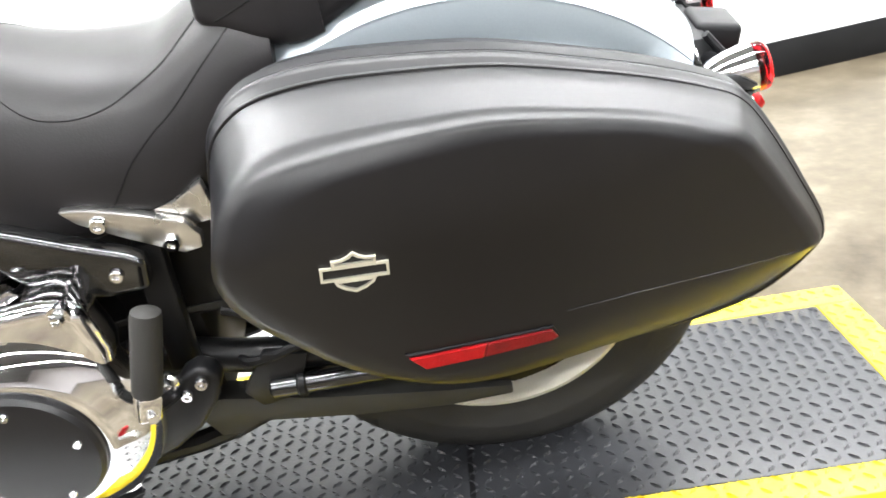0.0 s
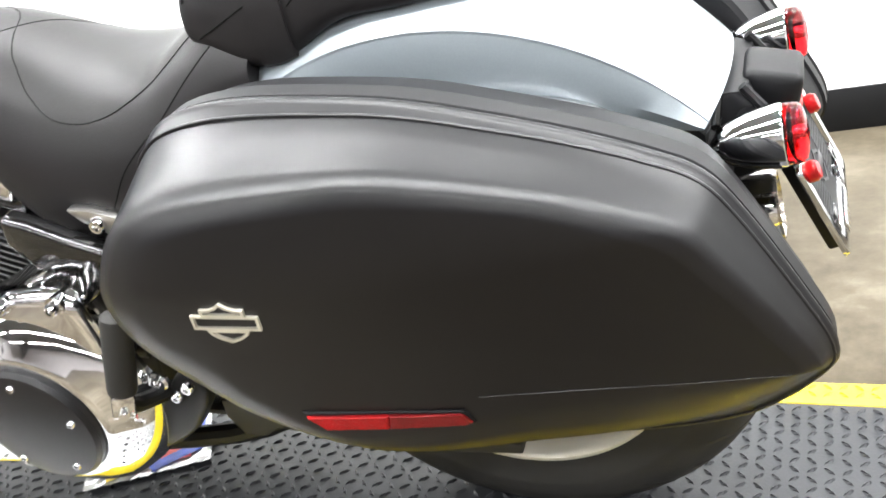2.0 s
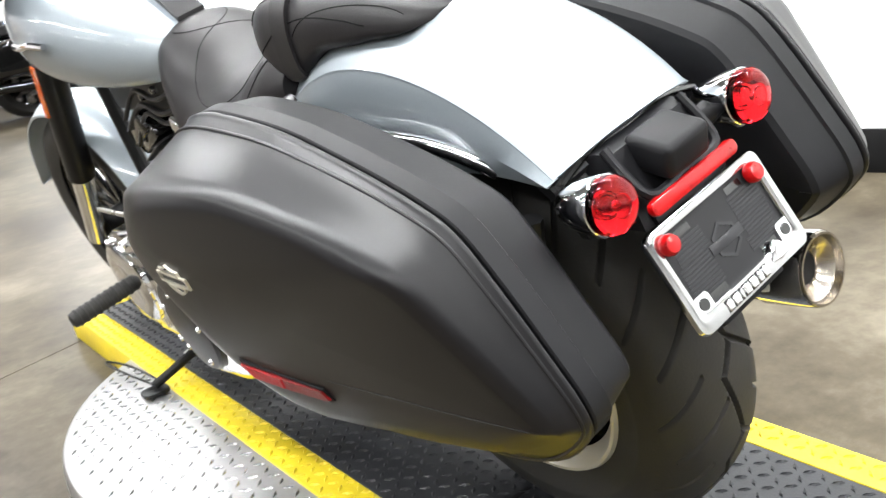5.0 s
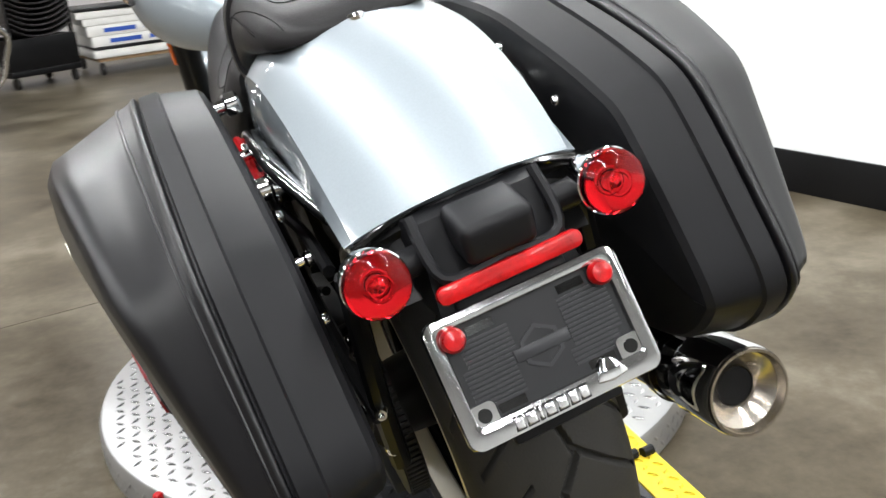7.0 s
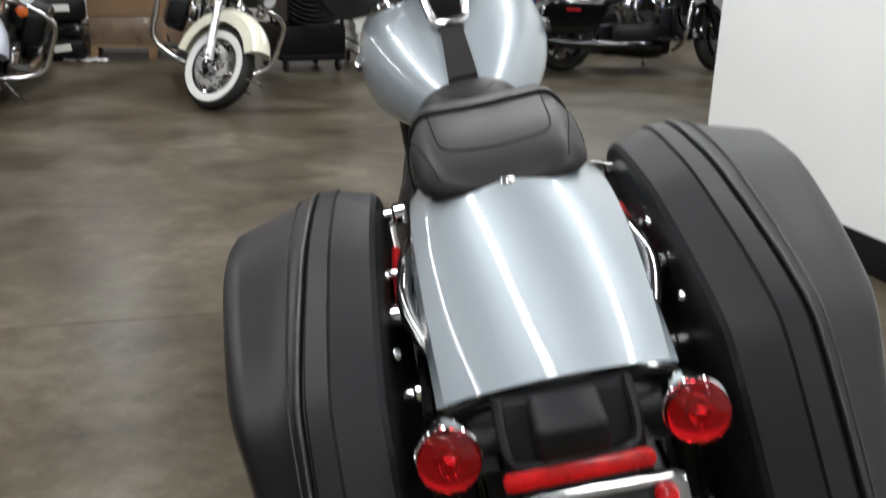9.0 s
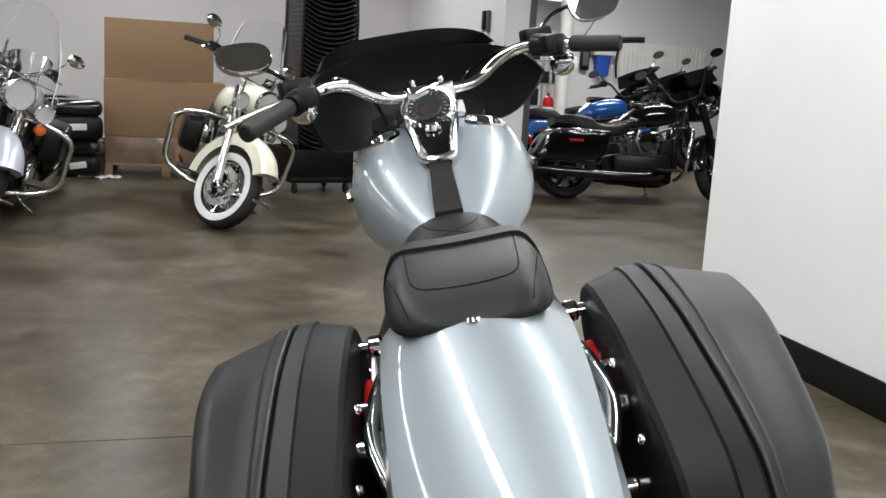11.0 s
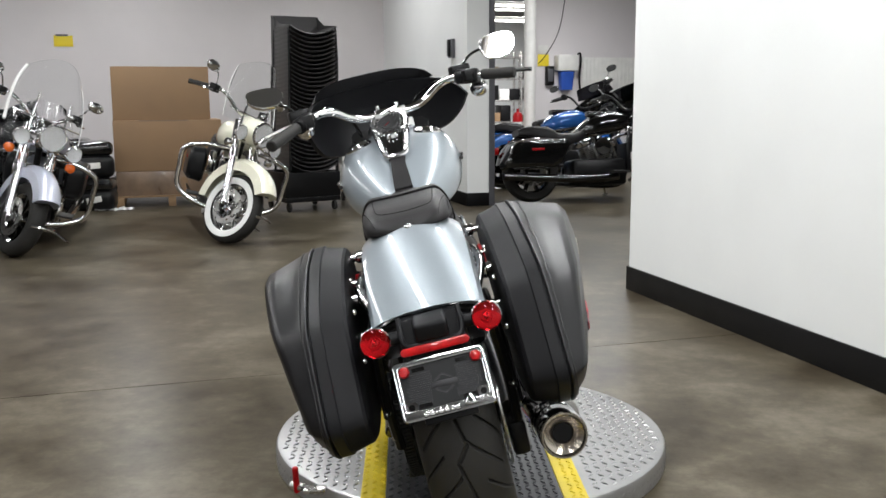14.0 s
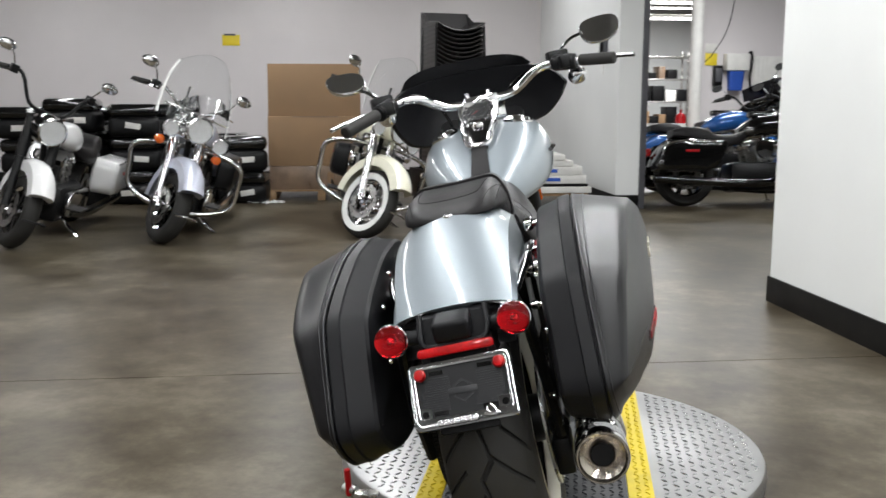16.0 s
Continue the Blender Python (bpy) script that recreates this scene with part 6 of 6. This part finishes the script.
    for sg in (-1, 1):
        M = Matrix.Translation((0, 0.8 + sg * 0.05, 0.4)) @ Matrix.Rotation(-sg * 0.38, 4, "X")
        p("cylinder", move(rbox((-0.06, -0.06, 0), (0.06, 0.06, 0.22), 0.01), M), M_SATIN, "", False, eng)
        for k in range(10):
            p("cooling_fin", move(prism(rounded(-0.09, -0.08, 0.09, 0.08, 0.03, 3), 0.02 + k * 0.02, 0.028 + k * 0.02, "z"), M), M_STEEL, "", False, eng)
        p("rocker_cover", move(rbox((-0.1, -0.07, 0.22), (0.1, 0.07, 0.3), 0.02), M), M_CHROME, "", False, eng)
    p("primary_cover", prism(rounded(0.45, 0.2, 1.05, 0.42, 0.1), -0.19, -0.225, "x", 0.012), M_BLACK if fairing else M_CHROME)
    p("air_cleaner", lathe([(0.09, 0.14), (0.1, 0.17), (0.09, 0.2), (0.004, 0.21)], 28, "x", (0, 0.8, 0.58)), M_CHROME)
    p("frame_tube", tube([(0, 1.33, 0.9), (0, 1.22, 0.6), (0, 1.12, 0.22), (0, 0.9, 0.15), (0, 0.3, 0.2)], 0.025, 10), M_SATIN)
    p("radiator", rbox((-0.12, 1.12, 0.3), (0.12, 1.17, 0.62), 0.01), M_SATIN)
    sd = p("side_stand", tube([(-0.15, 0.95, 0.2), (-0.24, 1.0, 0.13), (-0.36, 1.07, 0.075)], 0.012, 8), M_CHROME, "chrome side stand")
    p("stand_foot", rbox((-0.4, 1.04, 0.068), (-0.34, 1.1, 0.08), 0.004), M_STEEL, "", False, sd)
    for s in (-1, 1):
        p("floorboard", rbox((s * 0.27 - 0.06, 0.85, 0.28), (s * 0.27 + 0.06, 1.1, 0.3), 0.008), M_TYRE)
    return t


def park(u, v):
    """Front wheel resting at a spot in the room, nose towards the lift."""
    return ROOM @ pose(u, v + 1.62, FLOOR, 0, -15, 181)


cruiser(park(-0.35, 5.52), "cream touring motorcycle with whitewall tyres and clear windshield", M_CREAM, whitewall=True, bagpaint=M_SATIN, turn=40)
cruiser(park(-1.885, 5.365), "pale silver touring motorcycle with clear windshield and amber signals", M_SILV, turn=31, bagpaint=M_SATIN)
cruiser(park(-2.96, 5.26), "white and black cruiser motorcycle with tall black bars", M_WHITEP, shield=False, dark=True, guards=False)
cruiser(ROOM @ pose(3.1, 7.45, FLOOR, 0, -9, -90), "black touring motorcycle with hard bags and batwing fairing", M_BLACK, shield=False, dark=True, fairing=True)
cruiser(ROOM @ pose(3.37, 9.0, FLOOR, 0, -9, -84), "blue touring motorcycle with dark batwing fairing", M_BLUE, shield=False, dark=True, fairing=True)
cruiser(ROOM @ pose(4.68, 10.8, FLOOR, 0, -9, -90), "dark touring motorcycle parked beyond the blue one", M_BLACK, shield=False, dark=True, fairing=True)

# cardboard on a pallet
pal = thing("pallet", ROOM @ pose(-0.68, 8.82, FLOOR), "worn wooden pallet under a wrapped carton", "pallet")
for k in range(7):
    part("deck_board", rbox((-0.58, -0.42 + k * 0.125, 0.1), (0.58, -0.33 + k * 0.125, 0.118), 0.003), M_WOOD, pal)
for x in (-0.53, 0.0, 0.53):
    part("runner", rbox((x - 0.04, -0.42, 0.0), (x + 0.04, 0.42, 0.099), 0.003), M_WOOD, pal)
car = thing("cardboard_box", ROOM @ pose(-0.68, 8.82, FLOOR + 0.118), "large brown cardboard box with raised flaps, wrapped below in film", "box")
part("wrapped_base", rbox((-0.56, -0.40, 0.0), (0.52, 0.40, 0.26), 0.01), M_CARD2, car, "film wrapped lower carton")
part("box_body", rbox((-0.565, -0.41, 0.261), (0.55, 0.41, 0.80), 0.006), M_CARD, car)
part("flap", move(rbox((-0.56, -0.005, 0.0), (0.44, 0.005, 0.565), 0.002), Matrix.Translation((0, -0.36, 0.80)) @ Matrix.Rotation(radians(-4), 4, "X")), M_CARD, car, "upright cardboard flap")
part("tape", rbox((-0.3, -0.4125, 0.79), (0.2, -0.4105, 0.802), 0), M_CARD2, car)

# stacked chairs on a dolly
dolly = thing("chair_dolly", ROOM @ pose(0.62, 7.67, FLOOR, 0, 0, 15), "low black wheeled dolly under stacked chairs", "dolly")
part("dolly_frame", rbox((-0.3, -0.3, 0.1), (0.3, 0.3, 0.15), 0.01), M_SATIN, dolly)
# black panels stand for the dolly's bulk and the shadow under the stack
for x0, y0, x1, y1 in ((-0.3, -0.3, 0.3, -0.28), (-0.3, 0.28, 0.3, 0.3), (-0.3, -0.279, -0.28, 0.279), (0.28, -0.279, 0.3, 0.279)):
    part("dolly_shade_panel", rbox((x0, y0, 0.1505), (x1, y1, 0.40), 0.004), M_SATIN, dolly)
for x in (-0.25, 0.25):
    for y in (-0.25, 0.25):
        part("caster", lathe([(0.01, -0.015), (0.045, -0.014), (0.05, 0), (0.045, 0.014), (0.01, 0.015)], 16, "x", (x, y, 0.05)), M_TYRE, dolly)
proto = None
for k in range(33):
    m = ROOM @ pose(0.66 + 0.0006 * k, 7.62 - 0.001 * k, FLOOR + 0.152 + 0.0425 * k, 0, 0, 14)
    if proto is None:
        proto = thing("stacking_chair", m, "dark grey plastic chair nested in a tall stack", "chair", "stacked chairs")
        rings = []
        for i in range(13):
            u = -1 + i / 6
            z = 0.25 + 0.075 * abs(u) ** 2.2
            rings.append([Vector(q) for q in ((0.245 * u, -0.24, z - 0.004), (0.247 * u, -0.25, z + 0.004), (0.245 * u, -0.24, z + 0.012), (0.245 * u, 0.16, z + 0.0), (0.24 * u, 0.22, z + 0.04), (0.235 * u, 0.25, 0.46), (0.235 * u, 0.26, 0.46), (0.24 * u, 0.23, z + 0.035), (0.245 * u, 0.17, z - 0.012))])
        part("seat_shell", loft(rings), M_CHAIR, proto, "curved seat and back shell")
        for x in (-0.25, 0.25):
            part("side_frame", prism([(-0.215, 0.29), (-0.2, 0.338), (0.16, 0.338), (0.24, 0.46), (0.268, 0.46), (0.26, 0.29)] if x < 0 else [(-0.21, 0.31), (-0.19, 0.33), (0.17, 0.33), (0.245, 0.46), (0.262, 0.46), (0.2, 0.3)], x - 0.004, x + 0.004, "x", 0.003), M_CHAIR, proto)
            for y in (-0.2, 0.2):
                part("leg", cyl((x, y, 0.31), (x * 1.04, y * 1.05, 0.0), 0.010, 8), M_SATIN, proto)
    else:
        copy_thing(proto, m)

# flat white cartons on a trolley beside the short wall
TU, TV = 1.6, 7.88
tro = thing("trolley", ROOM @ pose(TU, TV, FLOOR), "low trolley with a wooden deck and casters", "trolley")
part("deck", rbox((-0.47, -0.42, 0.12), (0.47, 0.42, 0.15), 0.005), M_WOOD, tro, "raw wooden deck")
part("edge", rbox((-0.5, -0.44, 0.1505), (0.5, 0.44, 0.215), 0.008), M_PLASTW, tro)
for x in (-0.44, 0.44):
    for y in (-0.38, 0.38):
        part("caster", lathe([(0.01, -0.018), (0.05, -0.016), (0.056, 0), (0.05, 0.016), (0.01, 0.018)], 16, "x", (x, y, 0.058)), M_TYRE, tro)
z = 0.216
for nm, lab, cat, dx, hw, h, m_, bands in (("folded_mat", "thin dark folded mat between cartons", "mat", 0.0, 0.47, 0.03, M_SATIN, 0), ("flat_carton", "flat off-white carton with a blue printed band", "carton", -0.02, 0.47, 0.09, M_PLASTW, 1), ("flat_carton", "flat off-white carton with a blue printed band", "carton", -0.05, 0.46, 0.09, M_PLASTW, 1),
                                     ("flat_carton", "plain flat off-white carton", "carton", -0.1, 0.42, 0.06, M_PLASTW, 0), ("flat_carton", "plain flat off-white carton", "carton", -0.16, 0.4, 0.06, M_PLASTW, 0), ("folded_mat", "thin dark folded mat on top of the cartons", "mat", -0.3, 0.25, 0.03, M_SATIN, 0)):
    t = thing(nm, ROOM @ pose(TU + dx, TV, FLOOR + z, 0, 0, dx * 20), lab, cat, "flat cartons" if nm == "flat_carton" else "")
    part("sheet" if nm == "folded_mat" else "carton", rbox((-hw, -0.42, 0.0), (hw, 0.4, h - 0.003), 0.006), m_, t)
    if bands:
        for x0, x1 in ((-0.32, -0.05), (0.02, 0.2)):
            part("blue_print", rbox((x0, -0.4225, 0.025), (x1, -0.4201, 0.06), 0), M_BLUEP, t)
    z += h

# stacked black cases with white tags behind the bikes
rnd = random.Random(12)
for u0, v0, count in ((-2.62, 8.35, 3), (-2.06, 8.5, 2), (-1.48, 8.4, 2), (-3.2, 8.3, 3), (-3.72, 8.4, 3), (-2.9, 8.85, 3), (-2.3, 8.95, 3), (-1.75, 8.9, 2)):
    z = 0.0
    for k in range(count):
        h = rnd.uniform(0.33, 0.4)
        t = thing("storage_case", ROOM @ pose(u0 + rnd.uniform(-0.04, 0.04), v0 + rnd.uniform(-0.03, 0.03), FLOOR + z, 0, 0, rnd.uniform(-16, 16)), "black plastic storage case with a white tag", "case", "storage cases")
        part("case_body", rbox((-0.27, -0.24, 0.0), (0.25, 0.24, h * 0.62), 0.07, 4), M_SATIN, t)
        part("case_lid", rbox((-0.275, -0.235, h * 0.6), (0.245, 0.235, h - 0.003), 0.06, 4), M_BLACK, t)
        part("tag", move(rbox((-0.06, -0.2425, -0.03), (0.09, -0.2395, 0.03), 0.001), Matrix.Translation((rnd.uniform(-0.05, 0.1), 0, h * 0.34)) @ Matrix.Rotation(rnd.uniform(-0.25, 0.25), 4, "Y")), M_PLASTW, t, "white paper tag")
        z += h
film = thing("plastic_wrap", ROOM @ pose(-1.45, 8.11, FLOOR), "loose clear plastic wrap on the floor", "plastic wrap")
bm = bmesh.new()
g = [[bm.verts.new((0.025 * i + rnd.uniform(-0.01, 0.01), 0.02 * j, abs(rnd.gauss(0.01, 0.012)))) for j in range(9)] for i in range(16)]
for i in range(15):
    for j in range(8):
        bm.faces.new((g[i][j], g[i + 1][j], g[i + 1][j + 1], g[i][j + 1]))
part("film", bm, M_TAPE, film, angle=60)

wrap = thing("film_cover", ROOM @ pose(-1.95, 8.3, FLOOR + 0.42), "crumpled clear plastic film over stacked cases", "plastic film")
rows = []
rnd = random.Random(21)
for i in range(15):
    u = -1 + i / 7
    rows.append([Vector((0.33 * u + rnd.uniform(-0.01, 0.01), -0.26 - 0.05 * (1 - u * u) + rnd.uniform(-0.02, 0.02) + 0.3 * f ** 3, 0.72 * f * (1 - 0.18 * u * u) + rnd.uniform(-0.012, 0.012))) for f in (0, 0.14, 0.28, 0.42, 0.56, 0.7, 0.84, 1.0)])
bm = loft([r + [p + Vector((0, 0.003, 0)) for p in r[::-1]] for r in rows])
cover = part("film", bm, M_FILM, wrap, angle=60)
cover.visible_shadow = False

# wall fittings
t = thing("wall_sign", ROOM @ pose(-1.905, 11.09, 1.813), "small yellow notice with a dark clip on the wall", "sign")
part("notice", rbox((-0.115, 0.0, -0.075), (0.115, 0.008, 0.065), 0.001), M_SIGN, t)
part("clip", rbox((-0.09, -0.006, 0.055), (0.06, 0.006, 0.08), 0.002), M_JAMB, t)
t = thing("wall_phone", ROOM @ pose(2.3, 7.78, 1.585), "slim dark handset holder on the wall", "handset")
part("holder", rbox((-0.035, -0.07, -0.1), (0.008, 0.07, 0.1), 0.008), M_JAMB, t)
part("handset", rbox((-0.06, -0.045, -0.085), (-0.034, 0.02, 0.095), 0.008), M_SATIN, t)
part("cord", tube([(-0.03, -0.06, -0.09), (-0.03, -0.08, -0.2), (-0.03, -0.06, -0.3)], 0.004, 6), M_PLASTW, t)
t = thing("support_column", ROOM @ pose(5.28, 13.0, FLOOR), "round off-white painted steel column", "column")
part("shaft", cyl((0, 0, 0.02), (0, 0, CEIL - FLOOR), 0.1, 24), M_PLASTW, t)
part("base_plate", rbox((-0.16, -0.16, 0.0), (0.16, 0.16, 0.02), 0.004), M_PLASTW, t)
t = thing("wall_dispenser", ROOM @ pose(6.125, 13.49, 1.515), "white dispenser box over a blue bin on the wall", "dispenser")
part("cabinet", rbox((-0.19, -0.2, 0.0), (0.19, 0.0, 0.275), 0.012), M_PLASTW, t)
part("bin", loft([[Vector((x * f, y * f - 0.09, z)) for x, y in rounded(-0.13, -0.085, 0.13, 0.085, 0.03)] for f, z in ((0.8, -0.33), (1.0, -0.01))]), M_BLUEP, t, "blue plastic bin")
part("hose", tube([(0.21, -0.1, 0.28), (0.26, -0.1, 0.3), (0.275, -0.1, 0.15), (0.25, -0.1, -0.1), (0.27, -0.1, -0.35)], 0.018, 8), M_SATIN, t, "black hose")
t = thing("wall_holder", ROOM @ pose(5.83, 13.49, 1.43), "slim dark holder on the wall", "holder")
part("case", rbox((-0.075, -0.1, -0.17), (0.075, 0.0, 0.17), 0.02), M_SATIN, t)
part("face", rbox((-0.05, -0.106, -0.1), (0.05, -0.099, 0.12), 0.004), M_JAMB, t)
t = thing("wall_panel", ROOM @ pose(6.9, 13.49, 1.435), "cream ribbed panel on the far wall", "panel")
part("backing", rbox((-0.42, -0.012, -0.3), (1.2, 0.0, 0.32), 0.003), M_PLASTW, t)
for k in range(22):
    part("rib", rbox((-0.44 + k * 0.075, -0.018, -0.29), (-0.41 + k * 0.075, -0.011, 0.31), 0.002), M_PLASTW, t)
t = thing("notice_board", ROOM @ pose(5.72, 13.49, 1.8), "white paper above a yellow notice", "notice")
part("paper", rbox((-0.1, -0.006, 0.02), (0.1, 0.0, 0.16), 0.001), M_PLASTW, t)
part("notice", rbox((-0.1, -0.008, -0.2), (0.11, 0.0, 0.0), 0.001), M_SIGN, t)
t = thing("fire_extinguisher", ROOM @ pose(4.95, 12.7, FLOOR + 0.45), "red fire extinguisher with a white label", "extinguisher")
part("cylinder", lathe([(0.07, 0.0), (0.085, 0.02), (0.085, 0.38), (0.06, 0.43), (0.02, 0.45), (0.02, 0.5)], 20), M_REDR, t)
part("label", lathe([(0.0855, 0.1), (0.0865, 0.101), (0.0865, 0.28), (0.0855, 0.281)], 20), M_PLASTW, t)
part("bracket", rbox((-0.03, 0.05, -0.45), (0.03, 0.09, 0.3), 0.004), M_SATIN, t)
# shelving and lamps in the bright bay beyond
for u0, v0 in ((5.9, 17.0), (7.5, 17.2)):
    t = thing("steel_shelving", ROOM @ pose(u0, v0, FLOOR), "grey steel shelving with boxes and parts", "shelving", "steel shelving units")
    for x in (-0.7, 0.7):
        for y in (-0.22, 0.22):
            part("upright", rbox((x - 0.02, y - 0.02, 0), (x + 0.02, y + 0.02, 2.1), 0.003), M_STEEL, t)
    for k in range(5):
        part("shelf", rbox((-0.72, -0.24, 0.15 + k * 0.45), (0.72, 0.24, 0.18 + k * 0.45), 0.004), M_STEEL, t)
    rnd = random.Random(int(u0 * 10))
    for k in range(4):
        x = -0.66
        while x < 0.5:
            w = rnd.uniform(0.12, 0.3)
            b = thing("shelf_box", ROOM @ pose(u0 + x + w / 2, v0, FLOOR + 0.181 + k * 0.45), "small stored carton on a steel shelf", "carton", "shelf cartons")
            part("carton", rbox((-w / 2, -0.2, 0), (w / 2, 0.2, rnd.uniform(0.12, 0.34)), 0.006), rnd.choice((M_CARD2, M_PLASTW, M_SATIN, M_SATIN, M_CARD)), b)
            x += w + rnd.uniform(0.01, 0.06)
t = thing("hanging_cable", ROOM @ pose(5.5, 12.2, 0), "thin dark cable hanging from the ceiling", "cable")
part("cable", tube([(0.1, 0, CEIL), (0.05, 0, 2.6), (-0.05, 0, 2.1), (-0.25, 0, 1.75), (-0.35, 0.1, 1.6)], 0.008, 8), M_SATIN, t)
for u, v, z in ((6.0, 15.0, 2.74), (5.85, 15.0, 2.46)):
    ceiling_light(u, v, 2.0, False, 60.0, CEIL - z)
